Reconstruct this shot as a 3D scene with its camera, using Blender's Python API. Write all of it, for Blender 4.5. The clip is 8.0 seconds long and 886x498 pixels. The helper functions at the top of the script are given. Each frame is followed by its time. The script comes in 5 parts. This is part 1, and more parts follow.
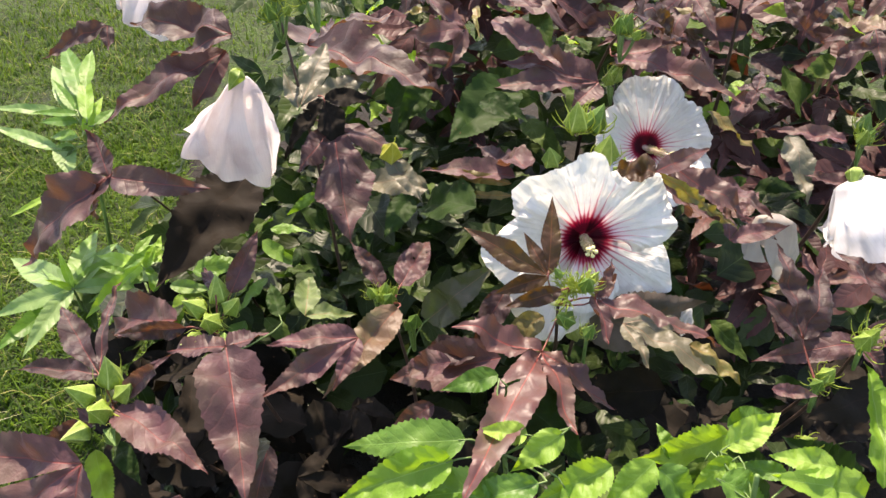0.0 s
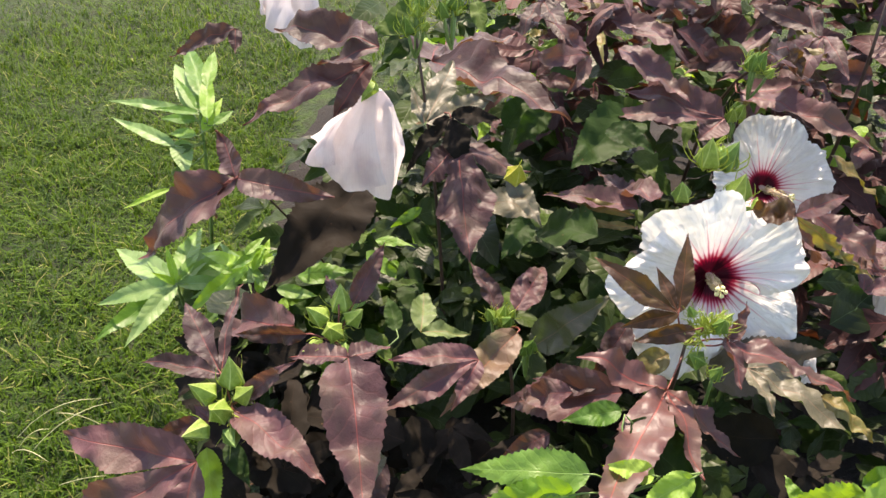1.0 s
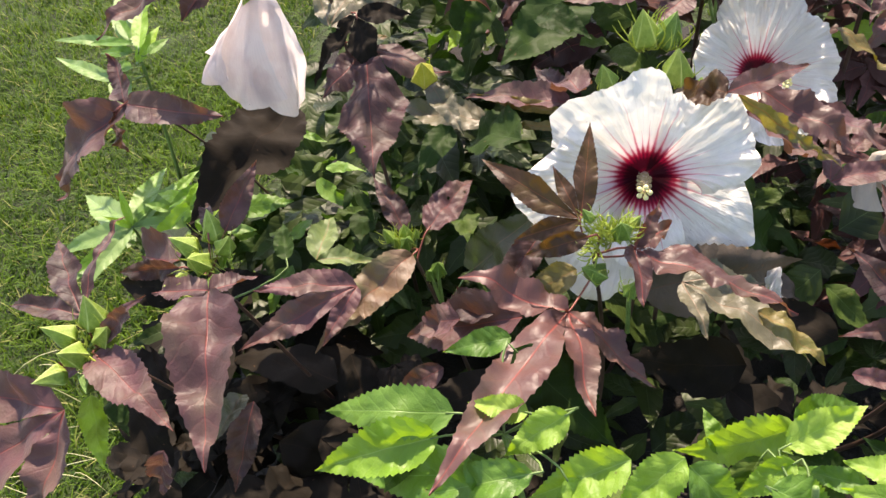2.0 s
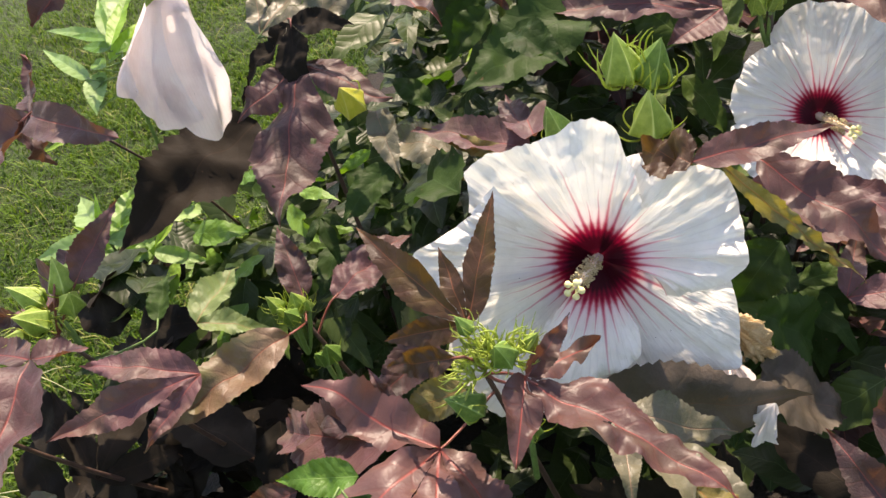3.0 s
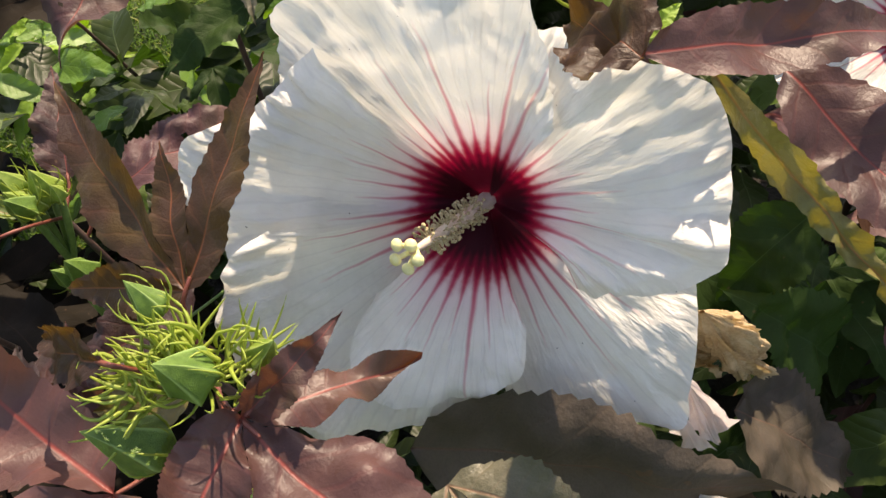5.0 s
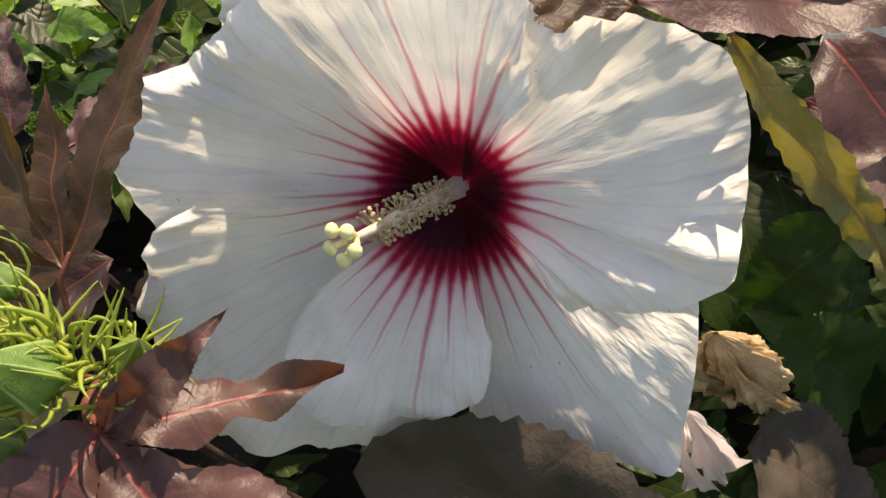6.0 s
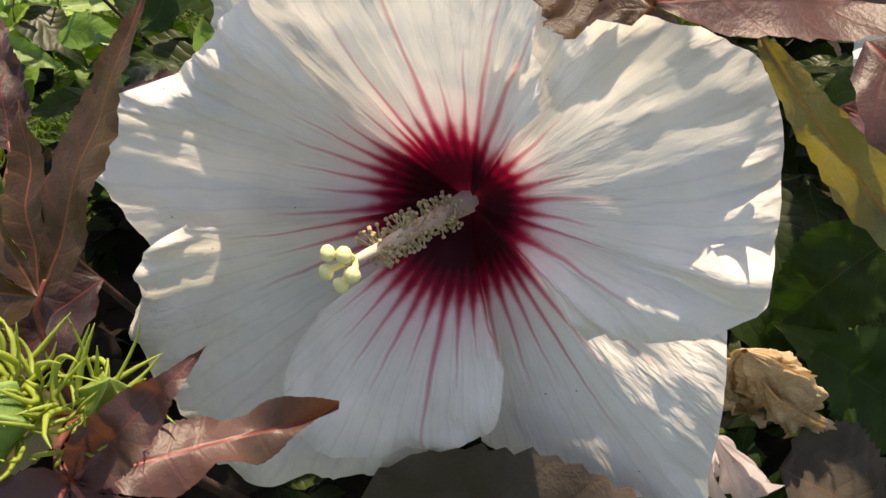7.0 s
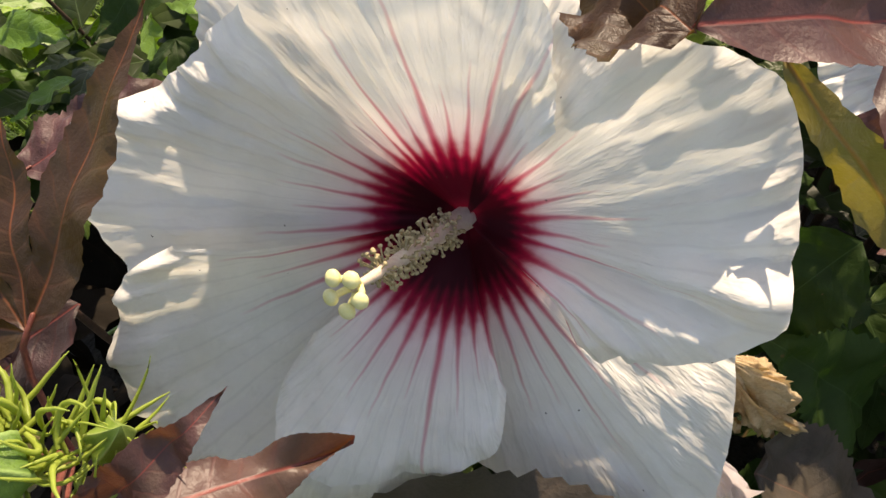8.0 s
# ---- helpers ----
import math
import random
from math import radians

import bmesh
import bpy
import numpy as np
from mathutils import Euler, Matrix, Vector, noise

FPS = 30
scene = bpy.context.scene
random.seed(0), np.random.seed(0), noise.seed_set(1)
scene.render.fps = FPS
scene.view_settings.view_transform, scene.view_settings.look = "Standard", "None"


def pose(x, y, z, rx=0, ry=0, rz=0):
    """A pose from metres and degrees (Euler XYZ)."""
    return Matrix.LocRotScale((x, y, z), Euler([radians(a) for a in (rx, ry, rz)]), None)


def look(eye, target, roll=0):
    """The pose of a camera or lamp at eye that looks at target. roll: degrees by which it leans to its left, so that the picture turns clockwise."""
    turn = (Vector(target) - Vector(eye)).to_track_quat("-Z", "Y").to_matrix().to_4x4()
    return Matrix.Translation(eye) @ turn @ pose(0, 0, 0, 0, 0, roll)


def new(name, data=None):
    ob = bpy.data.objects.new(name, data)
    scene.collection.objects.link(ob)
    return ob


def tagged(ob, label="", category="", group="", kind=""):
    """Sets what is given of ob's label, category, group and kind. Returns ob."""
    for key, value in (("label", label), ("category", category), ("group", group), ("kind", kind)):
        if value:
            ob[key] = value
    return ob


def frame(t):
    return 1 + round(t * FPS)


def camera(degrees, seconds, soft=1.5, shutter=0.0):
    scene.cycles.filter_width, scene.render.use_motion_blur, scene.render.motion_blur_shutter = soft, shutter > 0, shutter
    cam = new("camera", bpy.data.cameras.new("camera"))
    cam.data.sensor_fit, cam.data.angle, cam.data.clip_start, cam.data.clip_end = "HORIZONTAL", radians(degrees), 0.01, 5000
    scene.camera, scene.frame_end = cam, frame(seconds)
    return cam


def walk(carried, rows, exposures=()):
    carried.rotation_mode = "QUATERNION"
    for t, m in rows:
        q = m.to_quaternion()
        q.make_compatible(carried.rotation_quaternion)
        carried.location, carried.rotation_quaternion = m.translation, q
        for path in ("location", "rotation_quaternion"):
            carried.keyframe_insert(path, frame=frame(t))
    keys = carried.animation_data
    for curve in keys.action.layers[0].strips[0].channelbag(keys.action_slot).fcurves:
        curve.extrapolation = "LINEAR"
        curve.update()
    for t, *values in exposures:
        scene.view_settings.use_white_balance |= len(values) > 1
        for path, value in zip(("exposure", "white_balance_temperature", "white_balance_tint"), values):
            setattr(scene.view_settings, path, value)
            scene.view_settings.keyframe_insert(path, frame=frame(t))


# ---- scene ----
cam = camera(54.3, 8.0)
METRES, EYE, TILT, LEAN, TURN = 1.15, 1.25, -40.0, 0.0, 0.0
ROWS = [
    (0.0, 0.0, 0.0, 0.0, 0.0, 0.0, -0.0),
    (0.5, -0.0941, -0.0008, 0.0036, 3.99, -0.49, -5.82),
    (1.0, -0.0742, 0.0056, 0.0023, 3.28, 1.01, -4.61),
    (1.5, 0.0147, 0.0556, -0.0177, 5.18, -2.31, -1.11),
    (3.0, 0.2479, 0.3579, 0.0516, 20.93, -4.38, -5.16),
    (3.5, 0.209, 0.4595, 0.0779, 19.05, -7.98, -5.1),
    (4.0, 0.1988, 0.5117, 0.0826, 20.63, -9.17, -9.4),
    (4.5, 0.237, 0.5565, 0.0716, 24.71, -11.17, -12.58),
    (5.0, 0.2572, 0.6037, 0.063, 25.12, -13.04, -14.14),
    (6.5, 0.2605, 0.6727, 0.0589, 29.98, -14.63, -17.58),
    (7.0, 0.2553, 0.6781, 0.0605, 30.07, -14.74, -16.5),
    (7.5, 0.2461, 0.6737, 0.0599, 28.33, -14.19, -16.37),
    (8.0, 0.2351, 0.677, 0.0598, 25.61, -13.75, -16.91),
]
EXPOSURES = [(0.0, 1.61, 7700, 20), (1.5, 1.61, 7700, 20), (3.0, 1.50, 7900, 20), (5.0, 1.20, 8300, 18), (6.5, 0.97, 8500, 18), (7.5, 0.98, 8500, 18), (8.0, 1.02, 8500, 18)]
walk(cam, [(t, pose(0, 0, EYE, TILT, LEAN, TURN) @ pose(METRES * x, METRES * y, METRES * z, 90 + pitch, roll, yaw)) for t, x, y, z, yaw, pitch, roll in ROWS], EXPOSURES)

# ---- light ----
SUN_TO = Vector((-0.094, 0.512, 0.854)).normalized()
world = bpy.data.worlds.new("sky")
scene.world = world
world.use_nodes = True
sky = world.node_tree.nodes.new("ShaderNodeTexSky")
sky.sky_type, sky.sun_disc = "NISHITA", False
sky.sun_elevation, sky.sun_rotation = math.asin(SUN_TO.z), math.atan2(SUN_TO.x, SUN_TO.y)
world.node_tree.links.new(sky.outputs[0], world.node_tree.nodes["Background"].inputs[0])
world.node_tree.nodes["Background"].inputs[1].default_value = 0.140
sun = new("sun", bpy.data.lights.new("sun", "SUN"))
sun.data.energy, sun.data.angle, sun.data.color = 3.6, radians(0.5), (1.0, 0.935, 0.82)
sun.matrix_world = look(SUN_TO * 10, (0, 0, 0))


# ---- materials ----
class Nodes:
    """A short hand for wiring a material."""

    def __init__(self, name):
        self.mat = bpy.data.materials.new(name)
        self.mat.use_nodes = True
        self.tree = self.mat.node_tree
        self.tree.nodes.clear()
        self.out = self.tree.nodes.new("ShaderNodeOutputMaterial")

    def put(self, socket, value):
        if isinstance(value, bpy.types.NodeSocket):
            self.tree.links.new(value, socket)
        elif isinstance(value, tuple) and len(value) == 3 and socket.type == "RGBA":
            socket.default_value = (*value, 1)
        else:
            socket.default_value = value

    def math(self, op, a, b=0.0, c=0.0, clamp=False):
        n = self.tree.nodes.new("ShaderNodeMath")
        n.operation, n.use_clamp = op, clamp
        for k, v in enumerate((a, b, c)):
            self.put(n.inputs[k], v)
        return n.outputs[0]

    def step(self, x, lo, hi):
        n = self.tree.nodes.new("ShaderNodeMapRange")
        n.interpolation_type = "SMOOTHSTEP"
        for k, v in enumerate((x, lo, hi, 0.0, 1.0)):
            self.put(n.inputs[k], v)
        return n.outputs[0]

    def mix(self, f, a, b):
        n = self.tree.nodes.new("ShaderNodeMix")
        n.data_type = "RGBA"
        self.put(n.inputs[0], f), self.put(n.inputs[6], a), self.put(n.inputs[7], b)
        return n.outputs[2]

    def noise(self, vector, scale, detail=3.0, rough=0.55):
        n = self.tree.nodes.new("ShaderNodeTexNoise")
        self.put(n.inputs["Vector"], vector), self.put(n.inputs["Scale"], scale)
        self.put(n.inputs["Detail"], detail), self.put(n.inputs["Roughness"], rough)
        return n.outputs[0]

    def white(self, w):
        n = self.tree.nodes.new("ShaderNodeTexWhiteNoise")
        n.noise_dimensions = "1D"
        self.put(n.inputs["W"], w)
        return n.outputs[0]

    def uv(self):
        n = self.tree.nodes.new("ShaderNodeUVMap")
        x = self.tree.nodes.new("ShaderNodeSeparateXYZ")
        self.tree.links.new(n.outputs[0], x.inputs[0])
        return n.outputs[0], x.outputs[0], x.outputs[1]

    def place(self):
        return self.tree.nodes.new("ShaderNodeTexCoord").outputs["Object"]

    def world_place(self):
        return self.tree.nodes.new("ShaderNodeNewGeometry").outputs["Position"]

    def chance(self):
        return self.tree.nodes.new("ShaderNodeObjectInfo").outputs["Random"]

    def island(self):
        return self.tree.nodes.new("ShaderNodeNewGeometry").outputs["Random Per Island"]

    def bump(self, height, strength, distance):
        n = self.tree.nodes.new("ShaderNodeBump")
        self.put(n.inputs["Height"], height), self.put(n.inputs["Strength"], strength), self.put(n.inputs["Distance"], distance)
        return n.outputs[0]

    def finish(self, colour, rough, normal=None, thin=0.0, thin_colour=None, specular=0.5, sheen=0.0):
        p = self.tree.nodes.new("ShaderNodeBsdfPrincipled")
        self.put(p.inputs["Base Color"], colour), self.put(p.inputs["Roughness"], rough)
        self.put(p.inputs["Specular IOR Level"], specular), self.put(p.inputs["Sheen Weight"], sheen)
        if normal:
            self.put(p.inputs["Normal"], normal)
        shader = p.outputs[0]
        if thin:
            t, m = self.tree.nodes.new("ShaderNodeBsdfTranslucent"), self.tree.nodes.new("ShaderNodeMixShader")
            self.put(t.inputs[0], thin_colour if thin_colour is not None else colour)
            if normal:
                self.put(t.inputs["Normal"], normal)
            self.put(m.inputs[0], thin), self.put(m.inputs[1], shader), self.put(m.inputs[2], t.outputs[0])
            shader = m.outputs[0]
        self.tree.links.new(shader, self.out.inputs[0])
        return self.mat


def leaf_material(name, dark, light, vein, glow, thin=0.2, rough=0.42, joined=False, sheen=0.0, lateral=9.0, blush=None, gloss=0.4, relief=0.27):
    """Leaf with midrib and side veins laid along its own length; uv is (across, along) in leaf lengths."""
    n = Nodes(name)
    uv, u, v = n.uv()
    across = n.math("ABSOLUTE", u)
    chance = n.island() if joined else n.chance()
    spot = n.place()
    rib = n.math("SUBTRACT", 1.0, n.step(across, 0.001, n.math("MULTIPLY_ADD", n.math("SUBTRACT", 1.0, v), 0.005, 0.0025)))
    phase = n.math("MULTIPLY_ADD", n.math("MULTIPLY_ADD", across, -0.85, v), lateral, n.math("MULTIPLY_ADD", n.noise(spot, 4.0, 1.0), 1.0, n.math("MULTIPLY", chance, 3.0)))
    cut = n.math("ABSOLUTE", n.math("SUBTRACT", n.math("FRACT", phase), 0.5))
    side = n.math("SUBTRACT", 1.0, n.step(cut, 0.02, 0.10))
    coarse = n.noise(spot, 4.5, 4.0)
    fine = n.noise(spot, 38.0, 3.0)
    tone = n.math("ADD", n.math("MULTIPLY", coarse, 0.75), n.math("MULTIPLY_ADD", chance, 0.34, -0.07), clamp=True)
    colour = n.mix(n.step(tone, 0.2, 0.75), dark, light)
    if blush:
        colour = n.mix(n.math("MULTIPLY", n.step(n.math("ADD", n.noise(spot, 2.6, 3.0), n.math("MULTIPLY", chance, 0.12)), 0.52, 0.72), 0.5), colour, blush)
    colour = n.mix(n.math("MULTIPLY", n.step(fine, 0.55, 0.8), 0.12), colour, light)
    colour = n.mix(n.math("MULTIPLY", side, 0.05), colour, vein)
    colour = n.mix(n.math("MULTIPLY", rib, 0.50), colour, vein)
    grain = n.noise(spot, 130.0, 2.0)
    colour = n.mix(n.math("MULTIPLY", n.step(grain, 0.45, 0.75), 0.20), colour, dark)
    # insect bites and brown flecks
    fleck = n.step(n.noise(spot, 16.0, 1.0), 0.74, 0.78)
    colour = n.mix(n.math("MULTIPLY", fleck, 0.6), colour, (0.16, 0.09, 0.05))
    height = n.math("SUBTRACT", n.math("MULTIPLY_ADD", coarse, 0.9, n.math("MULTIPLY_ADD", grain, 0.12, n.math("MULTIPLY", fine, 0.35))), n.math("MULTIPLY_ADD", side, 0.10, n.math("MULTIPLY", rib, 0.5)))
    height = n.math("ADD", height, n.math("MULTIPLY", n.math("MULTIPLY", n.step(cut, 0.0, 0.42), n.step(across, 0.0, 0.05)), 0.14))
    height = n.math("ADD", height, n.math("MULTIPLY", n.math("ABSOLUTE", n.math("SUBTRACT", n.noise(spot, 9.0, 3.0), 0.5)), 0.4))
    roughness = n.math("MULTIPLY_ADD", fine, 0.25, rough - 0.12)
    return n.finish(colour, roughness, n.bump(height, relief, 0.007), thin, glow, specular=gloss, sheen=sheen)


PURPLE = leaf_material("copper_leaf", (0.022, 0.011, 0.011), (0.124, 0.051, 0.056), (0.34, 0.060, 0.045), (0.24, 0.09, 0.03), 0.20, 0.52, sheen=0.1, blush=(0.110, 0.082, 0.052), gloss=0.40)
MAROON = leaf_material("maroon_leaf", (0.050, 0.024, 0.022), (0.142, 0.066, 0.060), (0.38, 0.055, 0.040), (0.26, 0.09, 0.03), 0.20, 0.46, blush=(0.110, 0.085, 0.055), gloss=0.42, relief=0.17)
UMBER = leaf_material("umber_leaf", (0.028, 0.025, 0.016), (0.112, 0.088, 0.066), (0.15, 0.075, 0.050), (0.07, 0.05, 0.02), 0.08, 0.55, gloss=0.3, relief=0.2)
OLIVE = leaf_material("olive_leaf", (0.111, 0.093, 0.030), (0.196, 0.162, 0.051), (0.42, 0.12, 0.04), (0.30, 0.24, 0.02), 0.25, 0.40, blush=(0.15, 0.18, 0.05))
BRONZE = leaf_material("bronze_leaf", (0.102, 0.060, 0.038), (0.212, 0.145, 0.089), (0.36, 0.09, 0.05), (0.22, 0.14, 0.01), 0.22, 0.46, blush=(0.16, 0.20, 0.06))
RUSSET = leaf_material("russet_leaf", (0.026, 0.013, 0.009), (0.060, 0.030, 0.017), (0.34, 0.10, 0.04), (0.24, 0.12, 0.01), 0.20, 0.44, blush=(0.082, 0.058, 0.014), gloss=0.3, relief=0.2)
GREY_GREEN = leaf_material("grey_green_leaf", (0.080, 0.080, 0.048), (0.176, 0.160, 0.112), (0.30, 0.16, 0.10), (0.12, 0.22, 0.02), 0.15, 0.42)
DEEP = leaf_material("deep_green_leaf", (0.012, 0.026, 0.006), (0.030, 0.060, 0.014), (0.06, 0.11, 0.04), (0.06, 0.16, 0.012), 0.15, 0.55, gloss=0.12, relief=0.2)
FRESH = leaf_material("fresh_green_leaf", (0.150, 0.300, 0.030), (0.300, 0.460, 0.078), (0.40, 0.56, 0.18), (0.40, 0.66, 0.02), 0.38, 0.42)
LEAF_GREEN = leaf_material("green_leaf", (0.066, 0.165, 0.022), (0.170, 0.305, 0.052), (0.30, 0.46, 0.14), (0.25, 0.48, 0.02), 0.30, 0.40)
# copper leaf again, darkened so that its colour carries the shade
SHADED_COPPER = leaf_material("shaded_copper_leaf", (0.008, 0.007, 0.005), (0.019, 0.015, 0.011), (0.035, 0.022, 0.015), (0.03, 0.02, 0.006), 0.05, 0.70, gloss=0.08, relief=0.12)
WEED = leaf_material("weed_leaf", (0.143, 0.255, 0.060), (0.255, 0.375, 0.143), (0.30, 0.46, 0.20), (0.20, 0.42, 0.03), 0.28, 0.40)
STUFF_PURPLE = leaf_material("copper_foliage", (0.040, 0.019, 0.019), (0.110, 0.054, 0.050), (0.28, 0.07, 0.06), (0.14, 0.04, 0.012), 0.14, 0.46, True, gloss=0.2)
MID = leaf_material("mid_green_leaf", (0.030, 0.056, 0.010), (0.080, 0.126, 0.026), (0.15, 0.24, 0.08), (0.10, 0.24, 0.015), 0.20, 0.52, gloss=0.14)
PALE = leaf_material("pale_red_veined_leaf", (0.060, 0.105, 0.034), (0.150, 0.205, 0.075), (0.42, 0.07, 0.06), (0.26, 0.38, 0.04), 0.25, 0.46)
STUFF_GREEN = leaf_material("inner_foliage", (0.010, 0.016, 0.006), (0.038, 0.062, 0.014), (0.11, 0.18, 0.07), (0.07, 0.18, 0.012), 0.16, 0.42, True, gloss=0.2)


def petal_material(name, tint, pale, fresh=1.0, crisp=0.0007, thin=0.36):
    """White petal with a maroon eye and crimson rays; uv is (angle in 50 degree steps, distance from the throat over 0.105 m)."""
    n = Nodes(name)
    uv, u, v = n.uv()
    spot = n.place()
    wobble = n.math("MULTIPLY", n.math("SUBTRACT", n.noise(spot, 38.0, 2.0), 0.5), 0.35)
    a = n.math("ADD", n.math("MULTIPLY", u, 5.4), wobble)
    cell = n.math("FLOOR", a)
    mid = n.math("ABSOLUTE", n.math("SUBTRACT", n.math("SUBTRACT", a, cell), 0.5))
    reach = n.math("MULTIPLY_ADD", n.math("POWER", n.white(n.math("ADD", cell, 7.3)), 1.5), 0.38, 0.45)
    left = n.math("MAXIMUM", n.math("DIVIDE", n.math("SUBTRACT", reach, v), n.math("SUBTRACT", reach, 0.27)), 0.0)
    wide = n.math("MULTIPLY_ADD", n.math("POWER", left, 2.6), 0.30, 0.055)
    ray = n.math("SUBTRACT", 1.0, n.step(mid, n.math("MULTIPLY", wide, 0.1), n.math("MULTIPLY", wide, 1.35)))
    ray = n.math("MULTIPLY", ray, n.math("POWER", n.math("MINIMUM", left, 1.0), 0.7))
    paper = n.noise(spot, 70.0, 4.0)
    # broad grey blotches put soft mottled shade into the white itself
    shade_mottle = n.noise(spot, 24.0, 4.0)
    white = n.mix(n.math("MULTIPLY_ADD", paper, 0.30, n.math("MULTIPLY_ADD", n.step(shade_mottle, 0.35, 0.65), 0.55, n.math("MULTIPLY", n.chance(), 0.15))), tint, pale)
    # fine translucent veins that run out to the rim
    hair = n.math("ABSOLUTE", n.math("SUBTRACT", n.math("FRACT", n.math("MULTIPLY", a, 2.0)), 0.5))
    white = n.mix(n.math("MULTIPLY", n.math("SUBTRACT", 1.0, n.step(hair, 0.02, 0.12)), 0.16), white, (0.52, 0.50, 0.47))
    blush = n.math("MULTIPLY", n.math("POWER", n.math("SUBTRACT", 1.0, n.step(v, 0.26, 0.56)), 1.6), 0.32 * fresh)
    white = n.mix(blush, white, (0.80, 0.27, 0.42))
    colour = n.mix(n.math("MULTIPLY", ray, 0.88 * fresh), white, (0.56, 0.012, 0.085))
    rim = n.math("ADD", v, n.math("MULTIPLY", n.math("SUBTRACT", n.noise(spot, 160.0, 2.0), 0.5), 0.07))
    rim = n.math("ADD", rim, n.math("MULTIPLY", mid, 0.07))
    colour = n.mix(n.math("SUBTRACT", 1.0, n.step(rim, 0.26, 0.37)), colour, (0.42, 0.006, 0.045))
    colour = n.mix(n.math("SUBTRACT", 1.0, n.step(rim, 0.19, 0.32)), colour, (0.045, 0.0015, 0.007))
    colour = n.mix(n.math("SUBTRACT", 1.0, n.step(v, 0.03, 0.10)), colour, (0.14, 0.005, 0.018))
    colour = n.mix(n.step(n.noise(spot, 620.0, 0.0), 0.90, 0.905), colour, (0.05, 0.04, 0.03))
    stretch = n.tree.nodes.new("ShaderNodeMapping")
    n.put(stretch.inputs["Vector"], uv)
    stretch.inputs["Scale"].default_value = (6.0, 2.4, 1.0)
    n.put(stretch.inputs["Location"], n.chance())
    pleat = n.math("ABSOLUTE", n.math("SUBTRACT", n.noise(stretch.outputs[0], 2.4, 3.0), 0.5))
    crepe = n.noise(stretch.outputs[0], 6.0, 4.0)
    height = n.math("ADD", n.math("MULTIPLY", n.step(hair, 0.0, 0.25), 0.12), n.math("MULTIPLY", crepe, 0.2))
    height = n.math("ADD", height, n.math("MULTIPLY", n.step(pleat, 0.0, 0.14), 0.26))
    height = n.math("ADD", height, n.math("MULTIPLY_ADD", n.noise(spot, 38.0, 3.0), 1.7, n.math("MULTIPLY", n.noise(spot, 90.0, 3.0), 0.8)))
    return n.finish(colour, 0.58, n.bump(n.math("MULTIPLY", height, n.step(v, 0.15, 0.6)), 0.4, crisp), n.math("MULTIPLY_ADD", n.step(n.noise(spot, 42.0, 4.0), 0.32, 0.68), 0.20, thin - 0.11), colour, specular=0.2)


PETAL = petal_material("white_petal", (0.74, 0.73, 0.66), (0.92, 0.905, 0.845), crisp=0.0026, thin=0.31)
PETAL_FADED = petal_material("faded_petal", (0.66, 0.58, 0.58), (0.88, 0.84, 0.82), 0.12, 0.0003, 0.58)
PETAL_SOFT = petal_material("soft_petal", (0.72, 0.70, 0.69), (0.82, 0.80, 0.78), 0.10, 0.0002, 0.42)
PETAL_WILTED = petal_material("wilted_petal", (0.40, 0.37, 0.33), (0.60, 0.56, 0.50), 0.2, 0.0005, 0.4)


def plain(name, dark, light, scale, rough, bump=0.3, distance=0.001, thin=0.0, glow=None, specular=0.5):
    n = Nodes(name)
    spot = n.place()
    big, small = n.noise(spot, scale, 4.0), n.noise(spot, scale * 7, 3.0)
    tone = n.math("MULTIPLY_ADD", small, 0.4, n.math("MULTIPLY", big, 0.6))
    colour = n.mix(n.step(tone, 0.32, 0.68), dark, light)
    return n.finish(colour, rough, n.bump(tone, bump, distance), thin, glow, specular)


STEM = plain("purple_stem", (0.032, 0.016, 0.014), (0.075, 0.042, 0.028), 60, 0.55)
STEM_GREEN = plain("green_stem", (0.08, 0.15, 0.035), (0.16, 0.25, 0.07), 60, 0.5)
STALK_RED = plain("red_stalk", (0.13, 0.030, 0.024), (0.23, 0.070, 0.042), 80, 0.45)


def calyx_material(name, dark, light, rib, glow):
    """Bud skin with paler ribs; uv is (rib number, height)."""
    n = Nodes(name)
    uv, u, v = n.uv()
    spot = n.place()
    near = n.math("ABSOLUTE", n.math("SUBTRACT", n.math("FRACT", u), 0.5))
    ridge = n.step(near, 0.40, 0.49)
    mottle = n.noise(spot, 9.0, 4.0)
    colour = n.mix(n.step(mottle, 0.3, 0.7), dark, light)
    colour = n.mix(n.math("MULTIPLY", n.step(v, 0.75, 1.0), 0.5), colour, rib)
    colour = n.mix(n.math("MULTIPLY", ridge, 0.9), colour, rib)
    vein = n.noise(spot, 60.0, 2.0)
    return n.finish(colour, n.math("MULTIPLY_ADD", mottle, 0.2, 0.33), n.bump(n.math("ADD", vein, ridge), 0.3, 0.006), 0.18, glow)


CALYX = calyx_material("bud_green", (0.162, 0.264, 0.034), (0.272, 0.383, 0.068), (0.48, 0.58, 0.18), (0.36, 0.52, 0.03))
CALYX_DEEP = calyx_material("bud_deep_green", (0.068, 0.145, 0.022), (0.136, 0.246, 0.041), (0.28, 0.42, 0.12), (0.25, 0.42, 0.02))
CALYX_YELLOW = calyx_material("bud_yellow", (0.36, 0.38, 0.03), (0.48, 0.46, 0.06), (0.56, 0.55, 0.16), (0.5, 0.5, 0.03))
BRACT = plain("bract_green", (0.255, 0.357, 0.043), (0.408, 0.476, 0.093), 90, 0.45, 0.2, 0.0005, 0.3, (0.5, 0.6, 0.05))
